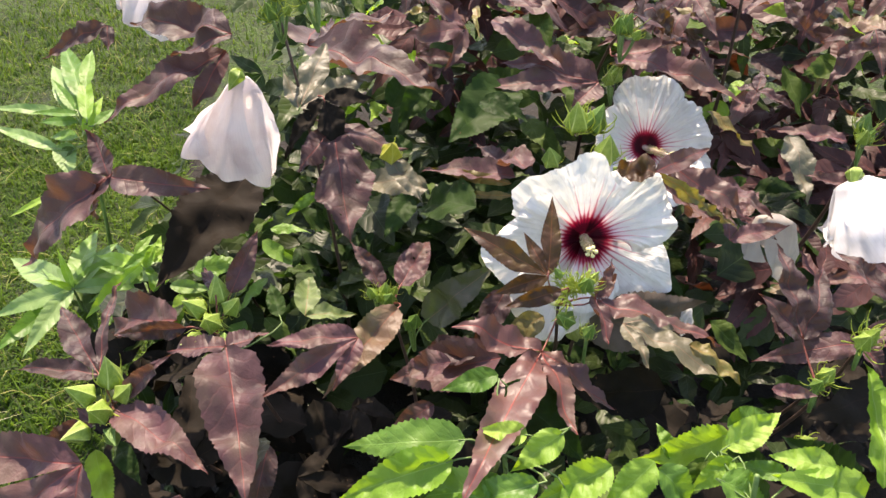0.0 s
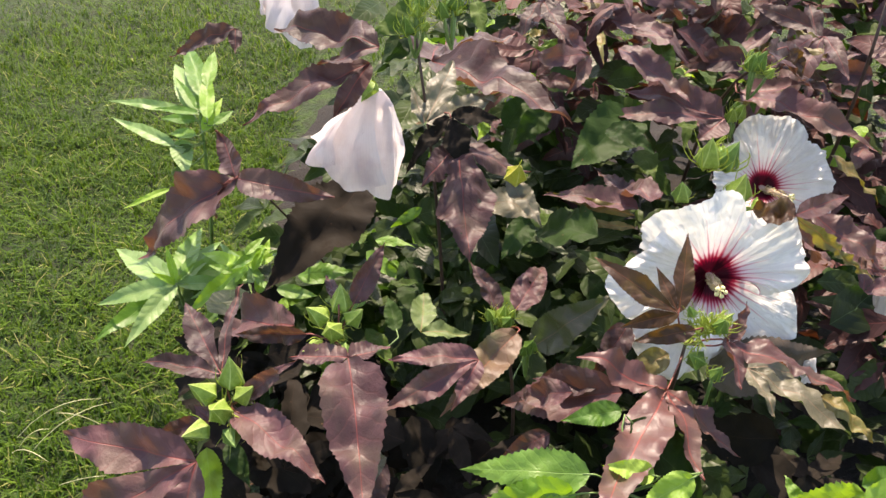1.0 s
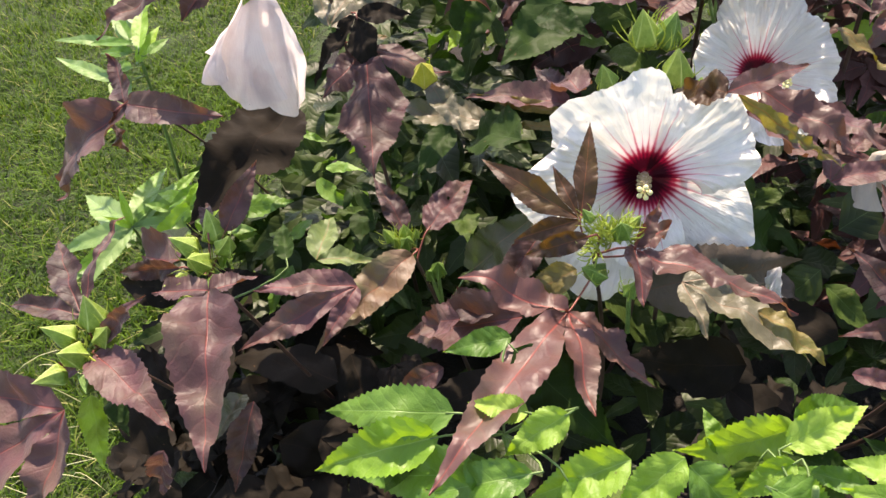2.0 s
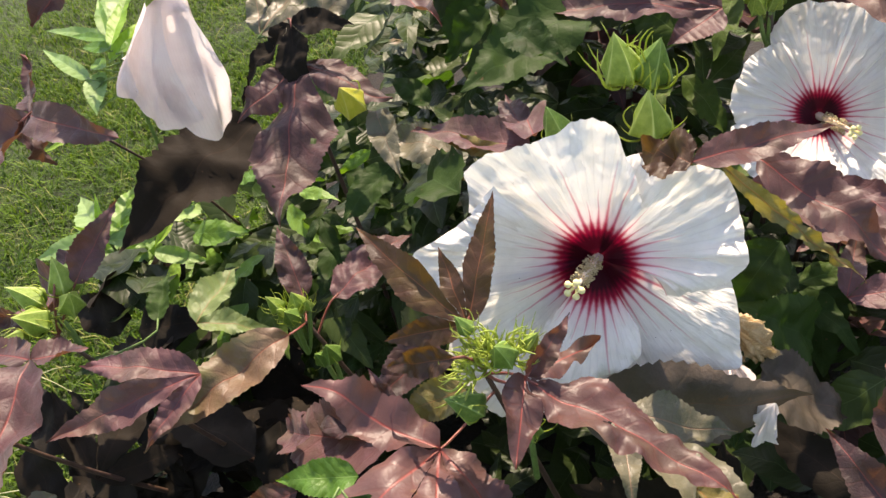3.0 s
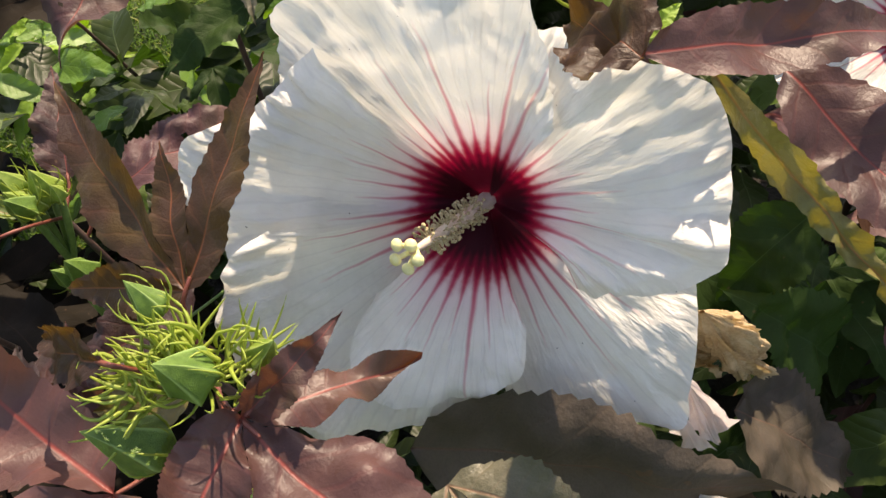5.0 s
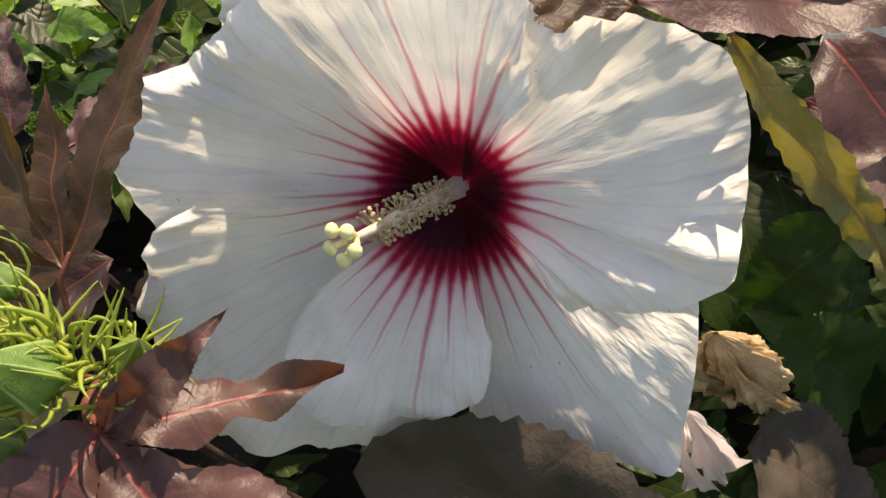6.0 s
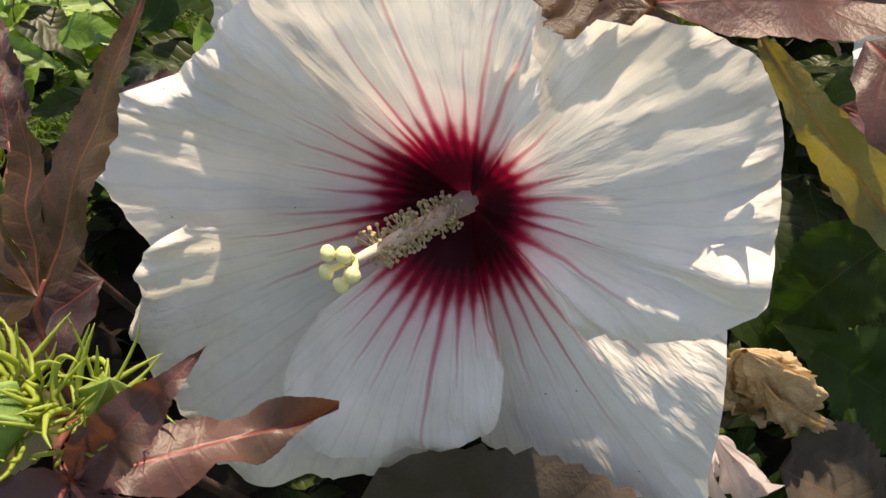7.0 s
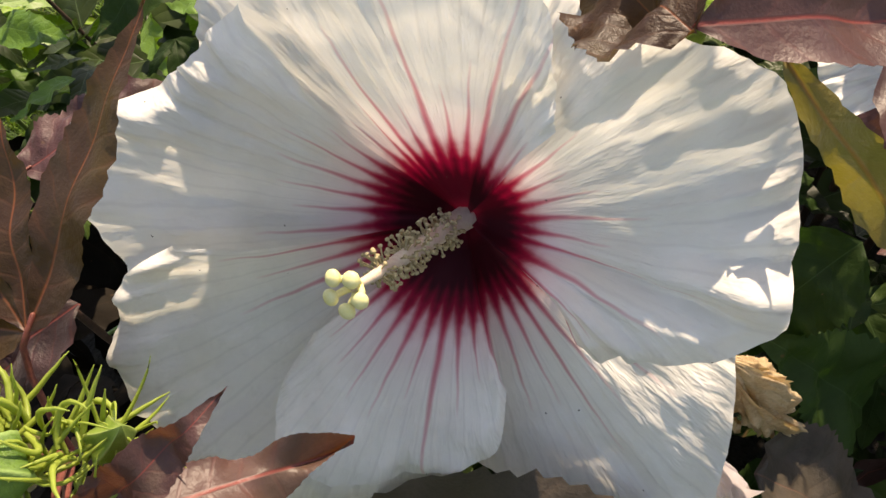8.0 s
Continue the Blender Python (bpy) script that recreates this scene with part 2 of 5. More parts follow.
POLLEN = plain("pollen_cream", (0.34, 0.27, 0.13), (0.52, 0.44, 0.26), 300, 0.7)
STIGMA = plain("stigma_yellow", (0.80, 0.74, 0.30), (0.86, 0.82, 0.45), 300, 0.55, 0.2, 0.0003)
COLUMN = plain("column_cream", (0.58, 0.42, 0.34), (0.66, 0.58, 0.45), 120, 0.5)
STRAW = plain("dry_petal", (0.38, 0.26, 0.13), (0.70, 0.55, 0.34), 70, 0.75, 0.6, 0.002, 0.2, (0.6, 0.42, 0.18))
STRAW_STALK = plain("straw_stalk", (0.36, 0.36, 0.16), (0.56, 0.54, 0.30), 40, 0.6)
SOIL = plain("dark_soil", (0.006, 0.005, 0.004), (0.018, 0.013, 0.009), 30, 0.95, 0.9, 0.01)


def grass_material(name, blades):
    n = Nodes(name)
    spot = n.world_place()
    patch = n.noise(spot, 2.2, 3.0)
    tone = n.math("ADD", n.math("MULTIPLY_ADD", patch, 0.35, n.math("MULTIPLY", n.noise(spot, 24.0, 2.0), 0.45)), n.math("MULTIPLY", n.island() if blades else n.noise(spot, 90.0, 4.0), 0.35))
    dark, light = ((0.014, 0.044, 0.005), (0.105, 0.190, 0.016)) if blades else ((0.010, 0.028, 0.003), (0.060, 0.108, 0.010))
    colour = n.mix(n.step(tone, 0.35, 0.85), dark, light)
    straw = n.step(n.white(n.math("MULTIPLY", n.island(), 57.3)) if blades else n.noise(spot, 60.0, 2.0), 0.93, 0.96)
    colour = n.mix(n.math("MULTIPLY", straw, 0.8), colour, (0.30, 0.29, 0.10))
    if blades:
        return n.finish(colour, 0.6, None, 0.32, n.mix(0.5, colour, (0.22, 0.38, 0.02)), specular=0.2)
    ground = n.mix(n.step(n.noise(spot, 35.0, 5.0), 0.36, 0.58), (0.022, 0.032, 0.007), colour)
    return n.finish(ground, 0.9, n.bump(n.noise(spot, 120.0, 4.0), 0.9, 0.02))


GRASS, LAWN = grass_material("grass_blade", True), grass_material("lawn_ground", False)


# ---- mesh helpers ----
def link(name, mesh, material, parent=None, label=""):
    if material and not mesh.materials:
        mesh.materials.append(material)
    ob = new(name, mesh)
    ob.parent = parent
    return tagged(ob, label)


def part(name, bm, material, parent, label="", smooth=True):
    mesh = bpy.data.meshes.new(name)
    bm.to_mesh(mesh)
    bm.free()
    if smooth:
        mesh.shade_smooth()
    return link(name, mesh, material, parent, label)


def from_arrays(name, verts, faces, uvs=None):
    """Mesh from vertex and quad or triangle arrays, with uvs per vertex."""
    mesh = bpy.data.meshes.new(name)
    mesh.from_pydata([tuple(v) for v in verts], [], [tuple(f) for f in faces])
    if uvs is not None:
        layer = mesh.uv_layers.new(name="UVMap")
        index = np.empty(len(mesh.loops), dtype=np.int32)
        mesh.loops.foreach_get("vertex_index", index)
        layer.data.foreach_set("uv", np.asarray(uvs, dtype=np.float32)[index].ravel())
    mesh.shade_smooth()
    return mesh


def tube(path, radii, sides=7):
    """A tapered tube along a path, as (verts, faces)."""
    pts = [Vector(p) for p in path]
    verts, faces = [], []
    ref = Vector((0.31, 0.22, 0.92))
    for k, p in enumerate(pts):
        way = (pts[min(k + 1, len(pts) - 1)] - pts[max(k - 1, 0)]).normalized()
        a = way.cross(ref)
        if a.length < 0.05:
            a = way.cross(Vector((1, 0, 0)))
        a.normalize()
        b = way.cross(a)
        for j in range(sides):
            w = 2 * math.pi * j / sides
            verts.append(p + radii[k] * (math.cos(w) * a + math.sin(w) * b))
    for k in range(len(pts) - 1):
        for j in range(sides):
            faces.append((k * sides + j, k * sides + (j + 1) % sides, (k + 1) * sides + (j + 1) % sides, (k + 1) * sides + j))
    tip = len(verts)
    verts.append(pts[-1] + (pts[-1] - pts[-2]).normalized() * radii[-1] * 0.6)
    for j in range(sides):
        faces.append(((len(pts) - 1) * sides + j, (len(pts) - 1) * sides + (j + 1) % sides, tip))
    return verts, faces


def merged(pieces):
    verts, faces = [], []
    for v, f in pieces:
        at = len(verts)
        verts += v
        faces += [tuple(i + at for i in q) for q in f]
    return verts, faces


def bend(a, b, sag, count=6):
    """Points from a to b, bowed by the vector sag in the middle."""
    a, b, sag = Vector(a), Vector(b), Vector(sag)
    return [a.lerp(b, k / count) + sag * (4 * (k / count) * (1 - k / count)) for k in range(count + 1)]


# ---- leaves ----
def blade(lobes, fold=0.42, droop=0.2, ruffle=0.055, teeth=0.05, rows=40, cols=4, seed=0, twist=0.0, quilt=0.0035, point=1.2, holes=()):
    """A leaf of unit length along +y, face up. lobes: (angle, length, half width), from left to right; neighbours meet on their bisector."""
    verts, faces, uvs = [], [], []
    rng = random.Random(seed)
    off = Vector((rng.uniform(0, 50), rng.uniform(0, 50), rng.uniform(0, 50)))
    crest = 0.62 / (0.62 + point)
    peak = (crest ** 0.62) * ((1 - crest) ** point)
    for i, (angle, length, half) in enumerate(lobes):
        at = len(verts)
        limit_l = math.tan(radians(abs(lobes[i - 1][0] - angle) / 2)) if i > 0 else 9.0
        limit_r = math.tan(radians(abs(lobes[i + 1][0] - angle) / 2)) if i + 1 < len(lobes) else 9.0
        w = radians(angle)
        bow = rng.uniform(-0.05, 0.05)
        for r in range(rows + 1):
            s = r / rows
            width = half * (max(s, 1e-4) ** 0.62) * ((1 - s) ** point) / peak + 0.001
            saw = 1 + teeth * (1.0 if r % 2 else -0.6) * (1 if 0.12 < s < 0.97 else 0) * rng.uniform(0.5, 1.3)
            y = s * length
            for c in range(-cols, cols + 1):
                f = c / cols
                edge = min(width * (saw if abs(c) == cols else 1 + (saw - 1) * 0.25 * abs(f)), (limit_l if c < 0 else limit_r) * y + 0.0005)
                d = f * edge
                x0, y0 = d + bow * length * s * s, y + (0.35 * length / rows * abs(f) if r % 2 else 0)
                x = x0 * math.cos(w) + y0 * math.sin(w)
                yy = -x0 * math.sin(w) + y0 * math.cos(w)
                rad = math.hypot(x, yy)
                z = fold * abs(d) - droop * rad * rad
                z += ruffle * 2.2 * noise.noise(Vector((x * 4.5, yy * 4.5, 0)) + off) * min(1, rad * 3)
                z += ruffle * 1.1 * abs(f) * noise.noise(Vector((x * 11, yy * 11, 3)) + off)
                z += quilt * math.cos(2 * math.pi * 9 * (s - 0.85 * abs(d))) * min(1.0, abs(d) * 16)
                if twist:
                    cs, sn = math.cos(twist * yy), math.sin(twist * yy)
                    x, z = x * cs - z * sn, x * sn + z * cs
                verts.append((x, yy, z))
                uvs.append((d, s))
        wide = 2 * cols + 1
        for r in range(rows):
            for c in range(2 * cols):
                a = at + r * wide + c
                x, y = (verts[a][0] + verts[a + wide + 1][0]) / 2, (verts[a][1] + verts[a + wide + 1][1]) / 2
                if not any(math.hypot(x - hx, y - hy) < hr for hx, hy, hr in holes):
                    faces.append((a, a + 1, a + wide + 1, a + wide))
    return verts, faces, uvs


def frame_of(base, tip, roll=0.0, face=(0.15, -0.5, 0.85)):
    """Pose and length of a leaf that runs from base to tip and turns its face to the light."""
    base, tip = Vector(base), Vector(tip)
    y = tip - base
    size = y.length
    y.normalize()
    z = Vector(face) - y * Vector(face).dot(y)
    if z.length < 0.15:
        z = Vector((0, -1, 0)) - y * Vector((0, -1, 0)).dot(y)
    z.normalize()
    z.rotate(Matrix.Rotation(radians(roll), 3, y))
    x = y.cross(z)
    m = Matrix((x, y, z)).transposed().to_4x4()
    m.translation = base
    return m, size


TRI = ((-48, 0.72, 0.11), (0, 1.0, 0.15), (48, 0.72, 0.11))
ONE = ((0, 1.0, 0.20),)
NARROW = ((0, 1.0, 0.14),)
BROAD = ((0, 1.0, 0.29),)
LANCE = ((0, 1.0, 0.085),)
leaf_seed = [100]
placed_leaves, placed_stems = [], []


def leaf(shrub, material, base, tip, lobes=ONE, roll=0.0, face=(0.15, -0.5, 0.85), label="", name="leaf", stalk=True, **shape):
    """A leaf of its own shape under a plant."""
    leaf_seed[0] += 1
    m, size = frame_of(base, tip, roll, face)
    ob = link(name, from_arrays(name, *blade(lobes, seed=leaf_seed[0], **shape)), material, shrub, label)
    ob.matrix_local = m @ Matrix.Diagonal((size, size, size, 1))
    if stalk:
        placed_leaves.append((ob, shrub, m, size, material))
    return ob


def petioles(reach):
    """Join each leaf by a thin bowed stalk to the nearest lower point of a stem of its plant."""
    for ob, plant, m, size, material in placed_leaves:
        base = m.translation
        best = None
        for owner, pts in placed_stems:
            if owner == plant:
                for p in pts:
                    far = (p - base).length + 0.6 * max(0.0, p.z - base.z + 0.01)
                    if best is None or far < best[0]:
                        best = (far, p)
        if best is None or best[0] > reach or material is OLIVE:
            continue
        foot = (m.inverted() @ best[1]) / size
        back = Vector((0, -0.25 * foot.length, 0.0))
        path = [foot, foot.lerp(back, 0.35), foot.lerp(back, 0.75) * 0.8, back * 0.45, Vector((0, -0.02, 0)), Vector((0, 0.06, 0))]
        v, f = tube(path, [r / size for r in (0.0012, 0.0011, 0.0010, 0.0010, 0.0010, 0.0007)], 6)
        link("petiole", from_arrays("petiole", v, f), STALK_RED if material in (PURPLE, MAROON, BRONZE, RUSSET, OLIVE, SHADED_COPPER) else STEM_GREEN, ob, "thin leaf stalk")


# ---- flowers ----
def round_rim(azimuth, radius, half, height=0.045):
    """The outline of an even petal, as (degrees, metres out, metres forward) from one side to the other."""
    return [(azimuth + half * k, radius * r, height * r) for k, r in ((-1, 0.74), (-0.8, 0.91), (-0.4, 1.0), (0, 0.98), (0.4, 1.0), (0.8, 0.90), (1, 0.72))]


def rim_at(rim, a):
    """Smooth (metres out, metres forward) of the outline at an angle in degrees."""
    k = 0
    while k < len(rim) - 2 and a > rim[k + 1][0]:
        k += 1
    s = (a - rim[k][0]) / (rim[k + 1][0] - rim[k][0])
    found = []
    for c in (1, 2):
        p0, p1, p2, p3 = rim[max(k - 1, 0)][c], rim[k][c], rim[k + 1][c], rim[min(k + 2, len(rim) - 1)][c]
        found.append(p1 + 0.5 * s * (p2 - p0 + s * (2 * p0 - 5 * p1 + 4 * p2 - p3 + s * (3 * (p1 - p2) + p3 - p0))))
    return found


def petal_mesh(rim, first_up=0.0, last_up=0.0, eye=0.0325, curl=0.12, frill=1.0, pleats=1.0, crimp=0.0, arch=0.0, sweep=0.0, lip=0.0, seed=0, nu=84, nv=60):
    """A petal in the flower's own frame: z is the way it faces, the throat is the origin; first_up and last_up lift its two side edges over the neighbours,
    crimp folds it across near the rim, lip turns the rim back."""
    verts, faces, uvs = [], [], []
    first, last = rim[0][0], rim[-1][0]
    for j in range(nv + 1):
        v = j / nv
        for i in range(nu + 1):
            s = i / nu
            u = 2 * s - 1
            a = first + (last - first) * s
            out, forward = rim_at(rim, a)
            nick = 1 + frill * (0.020 * noise.noise(Vector((a * 0.16, seed, 0))) + 0.012 * noise.noise(Vector((a * 0.45, seed, 4)))) * v
            r = out * nick * (0.03 + 0.97 * v)
            w = radians(a + 2.0 * frill * v * v * noise.noise(Vector((a * 0.09, v * 3, seed * 1.3))) + sweep * (1 - v) * v * 4 * max(0, -u) ** 2)
            p = Vector((math.cos(w) * r, math.sin(w) * r, 0))
            z = forward * ((1 + curl) * max(v, 1e-5) ** 0.9 - curl * v ** 4)
            z += arch * (1 - u * u) * v * (1 - v) * 4
            z += (first_up * max(0, -u) ** 1.5 + last_up * max(0, u) ** 1.5) * min(1.0, v * 2.5)
            z -= lip * (max(0, v - 0.86) / 0.14) ** 2
            # swells that all petals of a flower share, then their own pleats, cross folds and crimped rim
            z += 0.006 * noise.noise(p * 26 + Vector((7, 3, 1))) * v
            ridge = abs(noise.noise(Vector((a * 0.085, v * 0.9, seed * 5.1))))
            z += pleats * 0.016 * (ridge - 0.22) * max(0, v - 0.2) ** 1.1
            z += pleats * 0.0060 * (abs(noise.noise(Vector((a * 0.26, v * 1.8, seed * 2.3)))) - 0.2) * max(0, v - 0.25)
            z += pleats * 0.0016 * noise.noise(Vector((a * 0.6, v * 5, seed * 2.9))) * max(0, v - 0.3)
            z += 0.0022 * noise.noise(Vector((a * 0.15, v * 9, seed * 1.1))) * max(0, v - 0.4)
            z += (0.0015 * noise.noise(p * 85 + Vector((seed, 0, 5))) + 0.0007 * noise.noise(p * 190 + Vector((seed, 9, 0)))) * min(1.0, max(0, v - 0.3) * 2.5)
            fold = noise.noise(Vector((a * 0.055, v * 7.5 + 0.03 * a, seed * 1.7)))
            z += crimp * (fold + 0.5 * noise.noise(Vector((a * 0.12, v * 17, seed * 0.9)))) * min(1, max(0, v - 0.35) * 3)
            rimward = max(0, v - 0.78) / 0.22
            z += frill * rimward * (0.0070 * noise.noise(Vector((a * 0.20, v * 2, seed * 3.7))) + 0.0026 * noise.noise(Vector((a * 0.55, v * 5, seed * 0.7))))
            verts.append((p.x, p.y, z))
            uvs.append((a / 50.0, r / 0.105 * 0.0325 / eye if r < eye else (0.0325 + (r - eye)) / 0.105))
    for j in range(nv):
        for i in range(nu):
            a = j * (nu + 1) + i
            faces.append((a, a + 1, a + nu + 2, a + nu + 1))
    return from_arrays("petal", verts, faces, uvs)


def ball(centre, size, way=Vector((0, 0, 1)), rings=4, sides=6):
    """A small flattened bead as (verts, faces); size is (across, along)."""
    q = way.to_track_quat("Z", "Y")
    verts, faces = [], []
    for k in range(rings + 1):
        w = math.pi * k / rings
        for j in range(sides):
            h = 2 * math.pi * j / sides
            verts.append(Vector(centre) + q @ Vector((math.sin(w) * math.cos(h) * size[0], math.sin(w) * math.sin(h) * size[0], math.cos(w) * size[1])))
    for k in range(rings):
        for j in range(sides):
            faces.append((k * sides + j, k * sides + (j + 1) % sides, (k + 1) * sides + (j + 1) % sides, (k + 1) * sides + j))
    return verts, faces


def empty(name, parent, m):
    ob = new(name)
    ob.parent = parent
    ob.matrix_local = m
    ob.empty_display_size = 0.02
    return ob


def flower(shrub, centre, facing, petals, pistil, label, seed=1, material=PETAL, scale=1.0):
    """An open flower: petals, staminal column with anthers, and five stigma pads. pistil: the way of the column, in metres, in the plant's frame."""
    z = Vector(facing).normalized()
    x = Vector((0, 0, 1)).cross(z).normalized()
    m = Matrix((x, z.cross(x), z)).transposed().to_4x4()
    m.translation = centre
    head = tagged(empty("flower", shrub, m), label)
    for k, p in enumerate(petals):
        link("petal", petal_mesh(seed=seed * 10 + k, **p), material, head)
    way = m.to_3x3().inverted() @ Vector(pistil)
    top = way
    path = bend((0, 0, -0.002), top, (0, 0, 0.002), 8)
    v, f = tube(path, [0.0046, 0.0038, 0.0032, 0.0029, 0.0027, 0.0024, 0.0020, 0.0015, 0.0012], 10)
    link("staminal_column", from_arrays("staminal_column", v, f), COLUMN, head, "cream staminal column")
    rng = random.Random(seed)
    axis = way.normalized()
    side = axis.orthogonal().normalized()
    bits = []
    for k in range(190):
        t = rng.uniform(0.16, 0.82)
        out = Matrix.Rotation(rng.uniform(0, 6.283), 3, axis) @ side
        root = Vector((0, 0, -0.002)).lerp(top, t)
        tip = root + (out * rng.uniform(0.0045, 0.0072) + axis * rng.uniform(-0.001, 0.003)) * scale
        bits.append(tube([root, root.lerp(tip, 0.6), tip], [0.0003] * 3, 4))
        bits.append(ball(tip, (0.00085 * scale, 0.00062 * scale), out, 4, 6))
    tagged(link("anther_fringe", from_arrays("anther_fringe", *merged(bits)), POLLEN, head, "pale pollen-covered anthers"), kind="stuff")
    for k in range(5):
        out = Matrix.Rotation(k * 1.2566 + 0.4, 3, axis) @ side
        tip = top + out * 0.0052 * scale + axis * 0.004 * scale
        bits = [tube([top - axis * 0.003, top + out * 0.003 * scale, tip], [0.0012, 0.0011, 0.001], 6), ball(tip, (0.0026 * scale, 0.0019 * scale), (axis + 0.3 * out).normalized(), 8, 12)]
        link("stigma_pad", from_arrays("stigma_pad", *merged(bits)), STIGMA, head, "pale yellow stigma pad")
    return head


def bud_mesh():
    """A pointed five-ribbed bud of unit length along +z; uv is (rib number, height)."""
    verts, faces, uvs = [], [], []
    rings, sides = 16, 30
    for k in range(rings + 1):
        t = k / rings
        r = 0.43 * (1 - t ** 1.15) * min(1.0, 0.35 + 3.2 * t) if k < rings else 0.004
        for j in range(sides + 1):
            w = 2 * math.pi * j / sides
            near = abs((5 * j / sides) % 1 - 0.5) * 2
            rib = 0.80 + 0.26 * near ** 2.2
            verts.append((r * rib * math.cos(w + t * 0.4), r * rib * math.sin(w + t * 0.4), t))
            uvs.append((5 * j / sides, t))
    for k in range(rings):
        for j in range(sides):
            a = k * (sides + 1) + j
            faces.append((a, a + 1, a + sides + 2, a + sides + 1))
    return from_arrays("bud", verts, faces, uvs)


BUD_LIGHT, BUD_DEEP, BUD_YELLOW = bud_mesh(), bud_mesh(), bud_mesh()
BUD_LIGHT.materials.append(CALYX), BUD_DEEP.materials.append(CALYX_DEEP), BUD_YELLOW.materials.append(CALYX_YELLOW)


def turned(way, at, size=1.0, spin=0.0):
    m = Vector(way).normalized().to_track_quat("Z", "Y").to_matrix().to_4x4() @ Matrix.Rotation(spin, 4, "Z") @ Matrix.Diagonal((size, size, size, 1))
    m.translation = at
    return m


def bract_mesh(seed, hook, stout):
    """A thin curling bract that springs from the foot of a bud of unit length, along +x and up."""
    rng = random.Random(seed)
    x, z, turn, side, swing = 0.10, 0.02, 0.25, 0.0, rng.uniform(-0.5, 0.5)
    pts = []
    for j in range(10):
        pts.append((x, side, z))
        x, z, side = x + 0.105 * math.cos(turn), z + 0.105 * math.sin(turn), side + 0.10 * swing * j / 9
        turn += (0.05 + 0.17 * hook) * (1.6 - j * 0.08) + rng.uniform(-0.20, 0.20)
    return from_arrays("bract", *tube(pts, [stout * r for r in (0.026, 0.036, 0.039, 0.037, 0.034, 0.030, 0.026, 0.021, 0.014, 0.005)], 5))


BRACTS = [bract_mesh(k, 0.35 + (k % 6) / 5, 0.55) for k in range(12)]
STOUT_BRACTS = [bract_mesh(k, (k % 6) / 5, 1.0) for k in range(12)]
for mesh in BRACTS + STOUT_BRACTS:
    mesh.materials.append(BRACT)


def bud(head, at, way, size, seed, deep=False, bracts=9, reach=1.0, mesh=None):
    """A bud with its ring of bracts, under a cluster; at is in the cluster's frame."""
    rng = random.Random(seed)
    ob = new("bud", mesh or (BUD_DEEP if deep else BUD_LIGHT))
    ob.parent, ob.matrix_local = head, turned(way, at, size, rng.uniform(0, 6))
    for k in range(bracts):
        ring = new("bract", BRACTS[rng.randrange(len(BRACTS))])
        ring.parent = head
        ring.matrix_local = turned(way, at, size * reach * rng.uniform(0.75, 1.25), 2 * math.pi * (k + rng.uniform(-0.3, 0.3)) / bracts)


def tuft(head, at, way, size, count, seed):
    """A mop of thin bracts round buds too young to see."""
    rng = random.Random(seed)
    for k in range(count):
        lean = Vector(way) + Vector([rng.uniform(-0.7, 0.7) for _ in range(3)])
        root = Vector(at) + Vector([rng.uniform(-0.006, 0.006) for _ in range(3)])
        ob = new("bract", STOUT_BRACTS[rng.randrange(len(STOUT_BRACTS))])
        ob.parent, ob.matrix_local = head, turned(lean, root, size * rng.uniform(0.6, 1.1), rng.uniform(0, 6.283))


def bud_cluster(shrub, at, count, size, seed, spread=0.024, way=(0.05, -0.35, 1), label="cluster of pointed green flower buds with curling bracts", reach=1.15, deep=0.4, bracts=11, tall=1.0):
    """Several buds with their bracts and stalks on one shoot tip."""
    rng = random.Random(seed)
    head = tagged(empty("bud_cluster", shrub, Matrix.Translation(at)), label)
    stalks = []
    for k in range(count):
        w = 2 * math.pi * (k * 0.618)
        ring = 0 if k == 0 else spread * math.sqrt(k / count)
        pos = Vector((math.cos(w) * ring, math.sin(w) * ring, rng.uniform(-0.7, 0.35) * spread * tall))
        lean = Vector(way) + Vector((math.cos(w), math.sin(w), 0)) * (0.1 + 18 * ring) * rng.uniform(0.6, 1.1)
        bud(head, pos, lean, size * rng.uniform(0.6, 1.05) * (1.0 if k < count * 0.7 else 0.6), seed * 50 + k, rng.random() < deep, bracts, reach)
        stalks.append(tube(bend((0, 0, -0.05), pos, (0, 0, -0.006), 4), [0.0022] * 5, 6))
    link("bud_stalk", from_arrays("bud_stalk", *merged(stalks)), STEM_GREEN, head)
    return head


